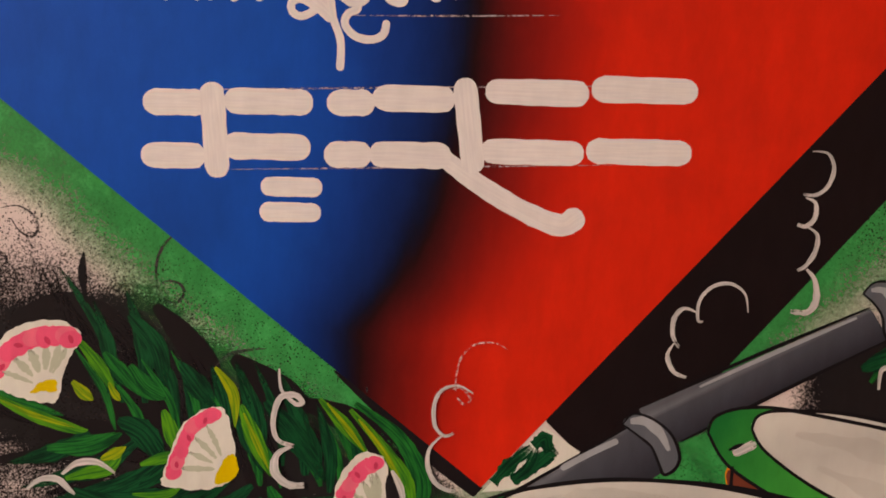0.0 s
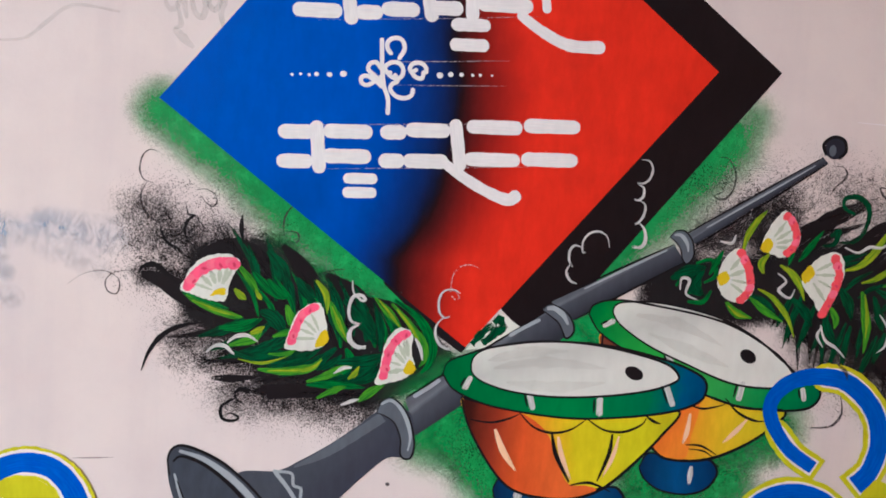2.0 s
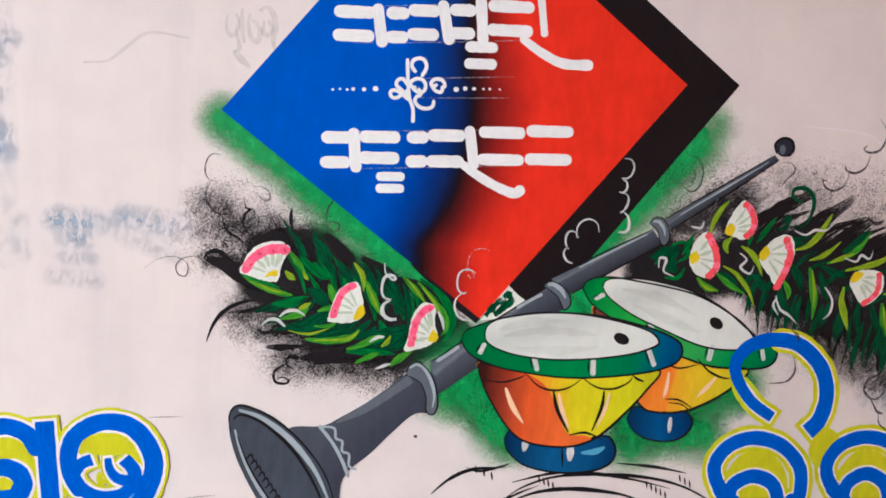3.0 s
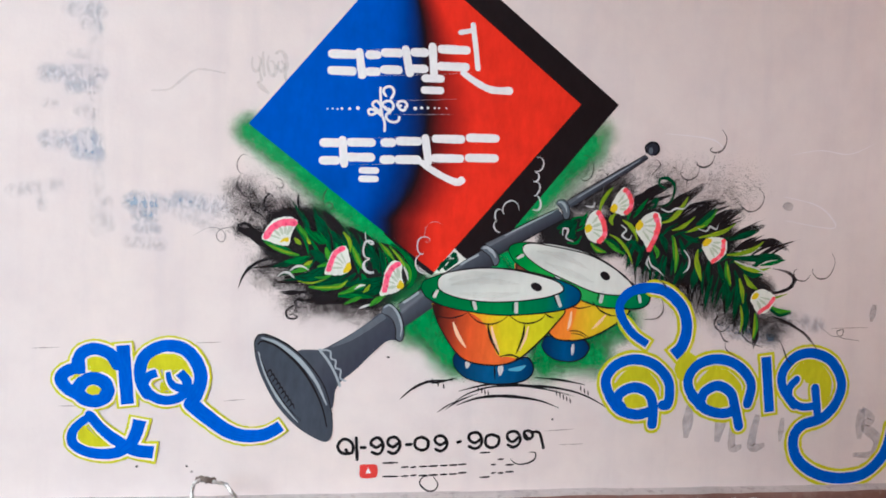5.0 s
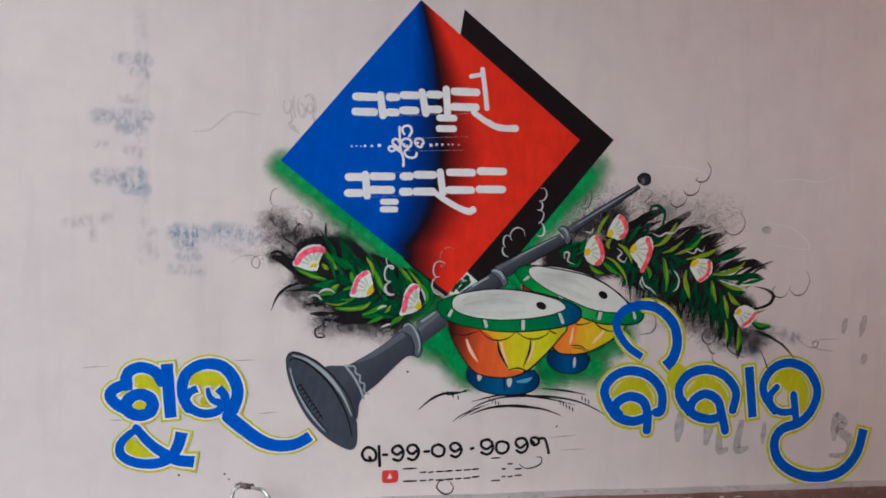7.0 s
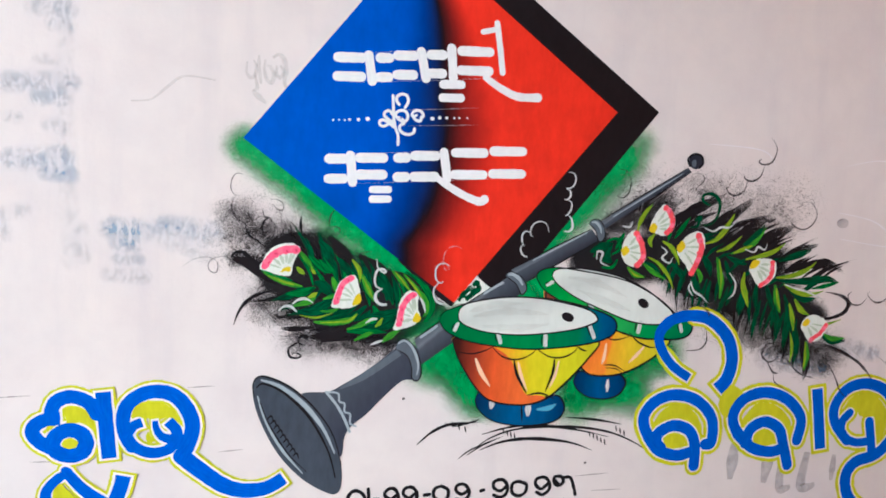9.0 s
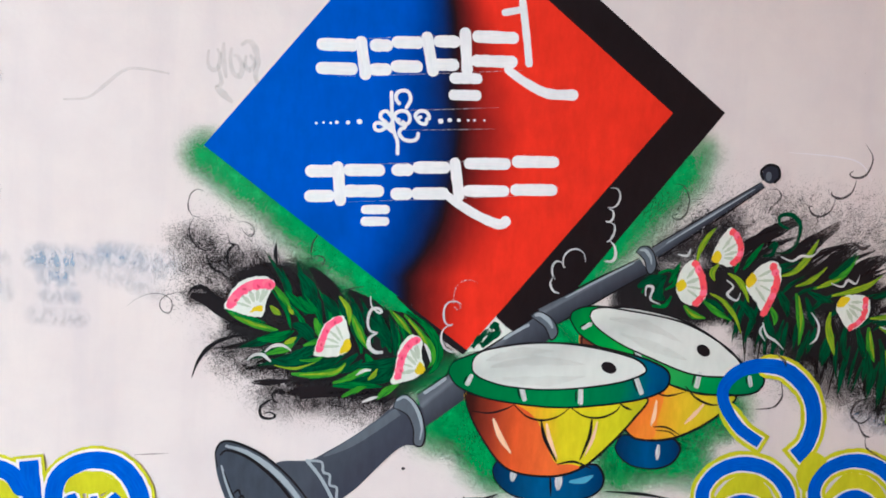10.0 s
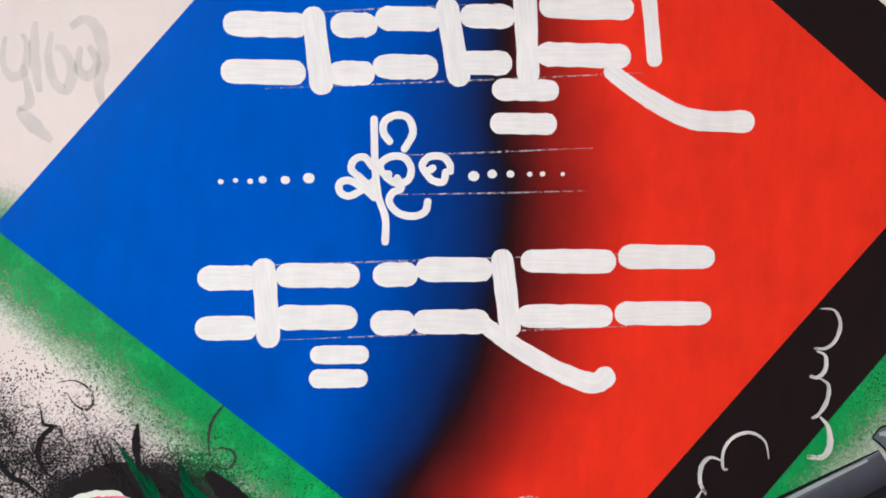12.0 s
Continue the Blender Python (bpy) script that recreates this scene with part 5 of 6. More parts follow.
d1, b1, w1, r1, s1 = drum("larger yellow and orange kettledrum with a white skin, painted", [(0.6, 140.4), (1.3, 142.4), (4.6, 143.9), (8.6, 145.2), (16.8, 146.5), (27.4, 146.4), (37.3, 144.6), (42.9, 142.8), (45.5, 141.1), (45.7, 138.8), (44.0, 137.0), (39.2, 135.4), (30.7, 134.2), (22.1, 133.8), (13.6, 134.6), (7.3, 135.8), (2.5, 137.9)],
                          [(5.1, 142.1), (5.6, 143.6), (7.6, 144.9), (12.7, 146.1), (17.9, 146.6), (25.3, 146.4), (32.9, 145.2), (38.4, 143.7), (40.6, 141.9), (40.0, 140.6), (35.6, 139.0), (28.2, 137.8), (19.7, 137.3), (12.3, 137.9), (7.6, 139.2), (5.5, 140.6)],
                          [(3.9, 136.7), (7.3, 135.8), (13.6, 134.8), (22.1, 134.1), (30.6, 134.4), (41.2, 135.8), (38.5, 131.2), (34.6, 126.8), (30.6, 123.0), (27.5, 121.0), (23.3, 119.9), (18.0, 120.1), (13.6, 121.3), (10.3, 124.2), (6.7, 129.5), (4.8, 133.4)],
                          [(4.1, 136.3), (8.4, 135.4), (14.2, 134.3), (18.6, 131.3), (20.8, 126.6), (23.1, 122.6), (26.3, 122.3), (28.0, 121.5), (23.3, 120.0), (17.9, 120.2), (13.7, 121.4), (10.4, 124.3), (6.8, 129.6), (4.9, 133.4)],
                          [(10.3, 121.3), (11.4, 123.1), (14.9, 122.0), (22.6, 120.5), (30.2, 122.2), (32.5, 121.2), (33.3, 118.7), (32.0, 116.4), (28.3, 115.0), (21.2, 114.7), (14.7, 116.1), (11.2, 118.9)], FRONT, (22.0, 114.7))
for own, pts, w in ((w1, [(5.6, 133.0), (9.1, 132.6), (12.2, 133.4), (13.9, 134.3)], 4), (w1, [(13.9, 134.3), (16.5, 132.0), (19.7, 131.2), (22.8, 131.9), (25.4, 133.8)], 4.5), (w1, [(25.4, 133.8), (28.5, 132.0), (32.0, 131.8), (34.9, 133.1), (35.7, 134.3)], 4.5), (w1, [(35.7, 134.6), (37.0, 133.8), (38.3, 133.4)], 5),
                    (w1, [(19.6, 131.0), (20.6, 127.4), (23.2, 122.8)], 8), (w1, [(30.0, 131.4), (29.7, 127.9), (28.0, 123.1)], 7), (w1, [(23.4, 122.3), (26.8, 122.8), (30.5, 121.4)], 5),
                    (w2, [(42.9, 137.0), (45.7, 136.3), (49.5, 137.2)], 4), (w2, [(49.4, 138.3), (51.9, 135.9), (54.9, 134.6), (56.9, 134.5)], 5), (w2, [(43.1, 129.9), (45.9, 129.8), (48.8, 128.3)], 4), (w2, [(43.7, 129.2), (46.5, 128.9), (48.4, 127.7)], 3)):
    stroke("ink_line", own, M_INK, pts, w * 0.0994, 22 if own is w1 else 17, (0.4, 0.3), label="black brush line")
for own, pts, w in ((w1, [(9.9, 131.5), (11.5, 127.9), (13.9, 124.5)], 11), (w1, [(20.7, 130.6), (21.6, 127.2), (23.4, 123.3)], 9), (w1, [(31.2, 131.0), (30.4, 127.4), (28.9, 123.8)], 7), (w2, [(43.4, 135.4), (43.1, 132.1), (42.5, 130.0)], 9), (w2, [(53.7, 134.7), (51.7, 132.4), (49.7, 130.5)], 9)):
    stroke("shine", own, M_CREAM, pts, w * 0.0994, 22 if own is w1 else 17, (0.4, 0.2), label="soft pale highlight")
for own, pts, w in ((r1, [(5.1, 139.8), (4.4, 138.3)], 9), (r1, [(15.3, 137.4), (15.9, 135.4)], 10), (r1, [(27.3, 137.1), (27.4, 134.8)], 11), (r1, [(38.7, 139.9), (40.0, 136.9)], 10), (r2, [(27.1, 149.8), (28.4, 150.5)], 9), (r2, [(38.5, 145.1), (39.3, 143.9)], 9), (r2, [(52.2, 140.8), (51.8, 138.4)], 11), (r2, [(63.3, 140.3), (63.7, 138.7)], 9)):
    stroke("rim_shine", own, M_WHITE_DRY, pts, w * 0.0994, 24 if own is r1 else 19, label="short white highlight")
    stroke("rim_tick", own, M_INK, [(p[0] - w * 0.0894, p[1] + 0.1) for p in pts], 0.4, 24 if own is r1 else 19, (0.5, 0.4))
for own, pts, w in ((b1, [(14.8, 121.7), (14.4, 118.9)], 9), (b1, [(23.9, 120.6), (23.9, 117.0)], 10), (b2, [(44.5, 126.2), (44.4, 123.0)], 10)):
    stroke("foot_shine", own, M_WHITE_DRY, pts, w * (0.161 if own is b1 else 0.0994), 20 if own is b1 else 15, (0.5, 0.4), label="short white highlight")
stroke("foot_line", b1, M_INK, [(22.1, 120.3), (22.5, 115.7)], 0.482, 20, (0.5, 0.3))
stroke("foot_shine", b1, M_FOOT_LIGHT, [(26.1, 118.7), (29.1, 119.0), (31.1, 120.0)], 1.28, 20, (0.3, 0.2), label="pale blue sheen")
spot("skin_spot", s1, M_BLACK, *[(32.8, 141.9)], 1.69, 1.09, 25, -22, "black oval spot")
spot("skin_spot", s2, M_BLACK, *[(52.7, 145.7)], 1.59, 1.09, 20, -30, "black oval spot")
for pts in ([(8.9, 141.7), (17.1, 143.1), (27.8, 142.5)], [(11.2, 139.4), (19.6, 139.0), (28.0, 140.1)], [(7.8, 142.9), (13.9, 144.6), (21.2, 145.1)]):
    stroke("skin_streak", s1, M_SKIN_GREY, pts, 1.9, 24, (0.2, 0.1), label="faint grey brush streak", rag=0.3)
for pts in ([(32.3, 151.8), (39.9, 150.6), (47.9, 147.3)], [(34.7, 148.8), (42.6, 146.0), (49.4, 143.7)]):
    stroke("skin_streak", s2, M_SKIN_GREY, pts, 1.7, 19, (0.2, 0.1), rag=0.3)

# ---------------------------------------------------------------- blue greeting words with yellow outline
def greeting(label, at, strokes, counters, bare=None, edge=(0.75, 2.45)):
    """A word in blue strokes: yellow outline below, a white keyline, yellow counters, blue on top."""
    g = thing("greeting_word", at, label, "lettering", "greeting words")

    def reach(ends, by):
        return tuple(e + by / 2 if e >= FLAT else e for e in ends)

    for name, mat, by, level, text in (("outline", M_YELLOW, edge[1], 26, "yellow outline"), ("keyline", M_KEYLINE, edge[0], 28, "thin white keyline")):
        for pts, w, body, ends in bare or strokes:
            k = (body[0] + body[1]) / 2 if body else 1
            stroke(name, g, mat, pts, w + by / k, level, reach(ends, by), body, text, rag=0.04)
    for pts in counters:
        shape("counter", g, M_YELLOW, pts, 29.5, True, "yellow filled counter", rag=0.1)
    for pts, w, body, ends in strokes:
        stroke("letter_stroke", g, M_BLUE, pts, w, 31, ends, body, "blue letter stroke", rag=0.03)
    return g


W = 2.97
FIRST = (
    ([(-75.0, 118.7), (-76.7, 121.3), (-80.1, 122.6), (-83.0, 121.7), (-84.1, 119.6), (-83.8, 117.6)], 3.0, None, (1.0, 1.0)),
    ([(-82.4, 117.8), (-85.0, 117.6), (-87.3, 116.4), (-87.9, 114.6), (-86.3, 112.5), (-83.8, 111.1)], 3.0, None, (FLAT, 1.0)),
    ([(-77.0, 112.1), (-77.8, 110.2), (-80.3, 109.4), (-82.8, 110.2), (-83.9, 112.0), (-82.9, 114.2), (-80.5, 115.2), (-77.9, 114.2), (-77.0, 112.1), (-77.5, 111.0)], 3.2, None, (1.0, 1.0)),
    ([(-73.8, 123.6), (-73.1, 116.6), (-72.3, 108.7)], 3.15, None, (FLAT, FLAT)),
    ([(-80.9, 105.6), (-83.2, 103.9), (-85.0, 101.5), (-84.8, 98.8), (-82.3, 96.9), (-78.4, 96.0), (-74.4, 96.4), (-71.5, 98.3), (-70.0, 101.5), (-69.3, 104.6)], 2.5, (0.75, 1.3), (1.0, FLAT)),
    ([(-81.0, 105.8), (-78.3, 102.5), (-74.9, 99.6), (-70.4, 97.0), (-65.8, 96.3)], 2.7, (0.75, 1.25), (1.0, FLAT)),
    ([(-67.6, 111.3), (-69.0, 113.8), (-69.6, 117.3), (-68.7, 120.7), (-66.0, 122.9), (-62.8, 123.7), (-59.2, 122.9), (-56.4, 120.1), (-54.9, 116.1), (-55.6, 112.0), (-57.3, 108.6)], 3.0, (0.95, 1.15), (1.0, 1.0)),
    ([(-56.8, 108.6), (-53.1, 105.5), (-48.3, 102.0), (-44.0, 100.5), (-39.4, 100.6), (-36.6, 101.7), (-34.5, 103.1)], 3.5, (1.1, 0.85), (1.0, FLAT)),
    ([(-68.9, 113.8), (-67.6, 111.7), (-65.4, 110.2), (-62.8, 109.7), (-59.9, 110.5), (-58.2, 112.7), (-58.4, 114.9), (-60.1, 116.9)], 2.4, None, (1.0, FLAT)),
    ([(-65.6, 116.7), (-67.4, 115.9), (-68.6, 114.0)], 2.1, None, (FLAT, 1.0)),
    ([(-62.9, 117.0), (-62.5, 115.0), (-61.3, 113.4), (-59.5, 112.8)], 1.5, (0.7, 1.6), (FLAT, 1.0)))
first_word = greeting("blue Odia word \u0b36\u0b41\u0b2d with yellow outline on the wall", (-66.9, 93.8), FIRST, (
    [(-81.8, 119.3), (-81.0, 120.3), (-79.0, 120.5), (-76.6, 119.1), (-75.2, 116.6), (-75.2, 114.1), (-76.1, 115.5), (-78.5, 116.8), (-80.9, 116.5), (-81.2, 117.9)],
    [(-85.3, 115.4), (-84.6, 116.3), (-83.0, 116.5), (-84.1, 115.5), (-84.9, 114.9)],
    [(-78.5, 112.1), (-79.2, 111.1), (-80.3, 110.8), (-81.5, 111.2), (-82.0, 112.2), (-81.3, 113.1), (-80.2, 113.4), (-79.0, 112.8)],
    [(-83.8, 100.6), (-83.1, 102.5), (-82.0, 103.1), (-79.5, 100.5), (-76.8, 98.2), (-80.1, 97.9), (-82.7, 98.8)],
    [(-67.9, 117.9), (-67.0, 120.4), (-64.4, 121.6), (-60.8, 120.9), (-58.0, 118.2), (-56.8, 115.6), (-58.4, 116.8), (-60.2, 117.9), (-61.8, 117.3), (-62.9, 118.0), (-64.8, 117.4), (-66.4, 118.0)],
    [(-64.5, 112.3), (-64.7, 113.6), (-64.2, 114.5), (-63.6, 113.4), (-62.9, 112.4), (-63.8, 111.9)]), edge=(0.95, 1.95))
HOOK = [(66.7, 126.6), (61.7, 129.9), (58.2, 134.6), (57.8, 138.3), (60.7, 141.5), (65.7, 142.8), (71.6, 141.8), (76.8, 137.3), (78.6, 131.6), (77.5, 126.4), (75.0, 123.6)]
SECOND = (
    (HOOK, W, (0.75, 1.25), (FLAT, FLAT)),
    ([(60.1, 108.3), (55.9, 112.4), (54.9, 116.7), (57.9, 120.6), (63.3, 122.2), (69.5, 120.6), (74.0, 115.9), (74.4, 109.8), (72.6, 109.0)], W, None, (1.0, 1.0)),
    ([(58.7, 108.6), (59.2, 112.1), (63.4, 114.1), (67.9, 112.6), (69.7, 108.6), (69.8, 103.4)], W, None, (1.0, 1.0)),
    ([(56.3, 111.5), (59.4, 107.8), (64.6, 106.2), (69.0, 107.2)], W, None, (1.0, 1.0)),
    ([(85.2, 108.8), (80.9, 113.2), (80.3, 117.4), (83.4, 121.2), (89.4, 122.7), (95.7, 120.8), (100.3, 115.7), (99.6, 109.6)], W, None, (1.0, 1.0)),
    ([(84.3, 109.0), (85.5, 112.8), (89.6, 114.8), (93.9, 112.8), (95.6, 108.6), (97.3, 102.9)], W, None, (1.0, 1.0)),
    ([(81.8, 111.6), (86.2, 107.9), (91.7, 106.6), (95.5, 107.5)], W, None, (1.0, 1.0)),
    ([(104.6, 123.6), (107.0, 107.1)], W * 1.06, None, (FLAT, FLAT)),
    ([(115.0, 109.3), (110.9, 114.3), (110.5, 119.0), (114.0, 123.5), (119.9, 125.0), (126.6, 122.5), (130.5, 116.2), (129.2, 110.0), (124.8, 105.3), (118.3, 103.1), (115.6, 99.0), (117.2, 93.1), (123.1, 88.7), (131.4, 86.7), (140.7, 88.0), (147.1, 94.0), (149.4, 102.6)], W * 1.05, (0.9, 1.15), (1.0, FLAT)),
    ([(115.3, 116.9), (113.1, 114.3), (113.7, 110.7), (117.5, 108.7), (121.9, 108.9)], W * 0.8, None, (1.0, 1.0)),
    ([(121.7, 114.4), (123.4, 104.9)], W * 0.9, None, (1.0, 1.0)))
greeting("blue Odia word \u0b2c\u0b3f\u0b2c\u0b3e\u0b39 with yellow outline on the wall", (101.2, 86.5), SECOND,
    ([(57.7, 115.0), (60.9, 118.9), (66.4, 119.3), (70.5, 115.6), (71.6, 110.4), (68.9, 114.2), (64.0, 116.4), (59.4, 115.2), (57.3, 112.8)], [(60.8, 109.7), (63.2, 111.9), (66.6, 110.9), (66.0, 108.6), (62.7, 108.1)], [(83.1, 115.6), (86.6, 119.5), (91.9, 119.5), (96.8, 115.7), (97.6, 110.4), (94.6, 115.0), (89.4, 116.9), (85.4, 115.3), (82.8, 113.2)],
     [(86.5, 109.7), (89.2, 112.3), (92.6, 110.7), (92.3, 108.6), (88.9, 108.4)], [(113.2, 117.9), (115.7, 121.4), (121.5, 122.5), (126.5, 118.0), (127.0, 112.2), (124.7, 109.3), (123.9, 115.3), (119.0, 115.8), (115.9, 119.0)], [(78.7, 124.7), (82.4, 122.6), (80.8, 117.7), (77.4, 116.3), (75.6, 120.3)]),
    [([(66.7, 126.6), (62.9, 128.9), (59.8, 132.3)], W, (0.75, 0.75), (FLAT, 1.0)), ([(67.2, 142.7), (71.6, 141.8), (76.8, 137.3), (78.6, 131.6), (77.5, 126.4), (75.0, 123.6)], W, (0.95, 1.25), (1.0, FLAT)), *SECOND[1:]])

# ---------------------------------------------------------------- date and signature
date = thing("painted_date", (8.9, 90.9), "hand-brushed black date \u0b24\u0b3e-\u0b68\u0b68-\u0b66\u0b68-\u0b68\u0b66\u0b68\u0b69 on the wall", "lettering")
for pts in ([(-17.3, 96.5), (-16.6, 95.5), (-15.5, 96.0), (-15.6, 98.0), (-17.1, 99.3), (-18.6, 99.1), (-19.5, 97.5), (-18.7, 95.9), (-17.2, 95.4)], [(-14.7, 99.7), (-14.2, 93.9)], [(-13.3, 97.1), (-12.2, 97.1)],
            [(-7.9, 98.0), (-9.2, 97.1), (-10.7, 98.1), (-10.2, 99.3), (-8.7, 99.7), (-7.5, 98.2), (-7.6, 96.4), (-8.6, 95.3), (-10.3, 95.8)], [(-3.6, 98.1), (-4.8, 97.2), (-6.2, 98.2), (-5.8, 99.6), (-4.1, 99.8), (-2.9, 98.3), (-3.2, 96.5), (-4.4, 95.4), (-5.9, 95.9)],
            [(-1.1, 97.8), (0.2, 97.9)], [(3.0, 99.9), (1.4, 99.2), (1.3, 97.3), (3.0, 96.3), (4.6, 96.9), (4.7, 98.9), (3.0, 99.9)], [(9.7, 98.6), (8.2, 97.7), (6.7, 98.7), (7.1, 100.0), (8.8, 100.1), (10.0, 98.6), (9.8, 97.0), (8.5, 96.0), (7.0, 96.5)],
            [(13.0, 98.4), (13.7, 98.6)], [(19.5, 99.4), (17.9, 98.2), (16.2, 99.2), (16.4, 100.7), (18.5, 101.0), (19.7, 99.4), (19.5, 97.5), (18.0, 96.6), (16.3, 97.2)], [(22.5, 100.5), (21.0, 99.9), (21.0, 97.7), (22.7, 96.8), (24.4, 97.7), (24.5, 99.7), (22.5, 100.5)],
            [(30.1, 99.6), (28.5, 98.4), (27.0, 99.6), (27.3, 101.0), (29.4, 101.3), (30.7, 99.6), (30.4, 97.9), (28.9, 96.9), (27.3, 97.6)], [(32.2, 100.3), (33.3, 99.2), (34.3, 100.2), (33.5, 101.4), (31.9, 101.3), (31.9, 99.8), (32.9, 99.1)], [(33.9, 101.1), (36.0, 101.1), (36.9, 99.2), (37.6, 96.7)]):
    stroke("digit_stroke", date, M_INK, pts, 0.867, 8, rag=0.1)
signature = thing("painted_signature", (9.2, 85.1), "small red badge and black signature bars under the date", "lettering")
badge = shape("badge", signature, M_SIGN_RED, [(-13.4, 91.3), (-13.2, 92.4), (-11.1, 92.5), (-9.1, 92.4), (-8.6, 91.2), (-8.7, 89.3), (-9.6, 88.8), (-12.2, 88.7), (-13.3, 89.3)], 7, True, "red rounded badge")
shape("badge_mark", badge, M_KEYLINE, [(-11.2, 91.7), (-11.8, 90.0), (-10.3, 90.1)], 8, False, "small pale triangle")
for head, foot in (([(-7.4, 92.8), (-3.2, 92.9)], [(-7.2, 89.1), (-3.0, 89.1)]), ([(-2.3, 91.6), (-0.2, 91.7)], [(-2.2, 89.1), (-0.1, 89.2)]), ([(0.3, 91.5), (1.9, 91.7)], [(0.4, 89.2), (2.0, 89.4)]), ([(2.6, 91.7), (4.9, 91.8)], [(2.7, 89.2), (5.0, 89.3)]), ([(5.2, 91.8), (7.8, 91.9)], [(5.3, 89.3), (8.0, 89.4)]), ([(8.5, 91.9), (10.5, 92.0)], [(8.6, 89.4), (10.6, 89.5)]), ([(11.0, 92.0), (13.2, 92.1)], [(11.1, 89.5), (13.3, 89.6)]), ([(13.5, 92.1), (15.8, 92.3)], [(13.6, 89.8), (16.0, 89.9)]), ([(19.4, 95.4), (22.3, 95.5)], [(19.7, 88.5), (22.6, 88.6)]), ([(22.8, 92.0), (24.2, 92.1)], [(22.9, 89.6), (24.3, 89.8)]), ([(24.6, 93.5), (26.3, 93.6)], [(24.8, 89.6), (26.5, 89.7)]), ([(26.9, 91.9), (29.3, 92.0)], [(27.0, 89.9), (29.4, 90.0)])):
    for pts in (head, foot):
        stroke("bar", signature, M_INK, pts, 0.5, 8, (0.7, 0.7), rag=0.12)
stroke("flourish", signature, M_INK, [(28.2, 93.6), (30.0, 92.2), (32.6, 92.2), (35.1, 93.3), (35.4, 95.2), (33.5, 95.5)], 0.482, 8, (0.4, 0.4))
stroke("flourish", signature, M_INK, [(6.7, 88.9), (8.1, 86.8), (7.2, 85.1), (5.2, 85.0), (3.1, 86.9), (3.7, 88.7), (5.3, 89.0)], 0.482, 8, (0.4, 0.4))

# ---------------------------------------------------------------- ground lines under the drums
lines = thing("ground_line", (26.6, 107.3), "loose black brush arcs painted under the drums", "wall painting")
for pts, w in (([(-3.5, 110.3), (-0.0, 113.3), (4.5, 115.2), (11.4, 115.6)], 3.5), ([(3.1, 115.6), (5.8, 114.8), (10.4, 115.9), (11.8, 116.4)], 2.5), ([(10.7, 109.0), (15.4, 112.0), (22.9, 114.0), (34.9, 114.2), (45.5, 112.7), (53.7, 109.3), (61.9, 103.8)], 3), ([(12.2, 108.7), (18.0, 110.7), (25.6, 111.3), (35.1, 110.2), (41.4, 108.0)], 4),
               ([(12.5, 112.6), (19.5, 114.3), (26.3, 114.7), (36.7, 113.4), (45.6, 111.4)], 3.5), ([(33.9, 116.6), (41.8, 115.9), (49.0, 114.6)], 3), ([(8.9, 107.4), (13.0, 110.0), (17.9, 112.0)], 2), ([(6.8, 106.6), (9.7, 108.7), (13.3, 110.3)], 1.6)):
    stroke("arc", lines, M_INK, pts, 1.4 * w * 0.161, 8, (0.2, 0.1), rag=0.15)
for u0, u1, v0, v1, m in ((850, 868, 660, 668, 4), (990, 1016, 666, 680, 5), (1034, 1048, 658, 666, 3), (770, 790, 648, 656, 3)):
    for i in range(m):
        a, b = [(17.8, 114.0), (18.1, 112.5)]
        k = (u0 + (u1 - u0) * i / (m - 1) - 850) * 0.161, -(v0 + (v1 - v0) * i / (m - 1) - 660) * 0.161
        stroke("tick", lines, M_INK, [(a[0] + k[0], a[1] + k[1]), (b[0] + k[0], b[1] + k[1])], 0.4, 9, (0.5, 0.4))

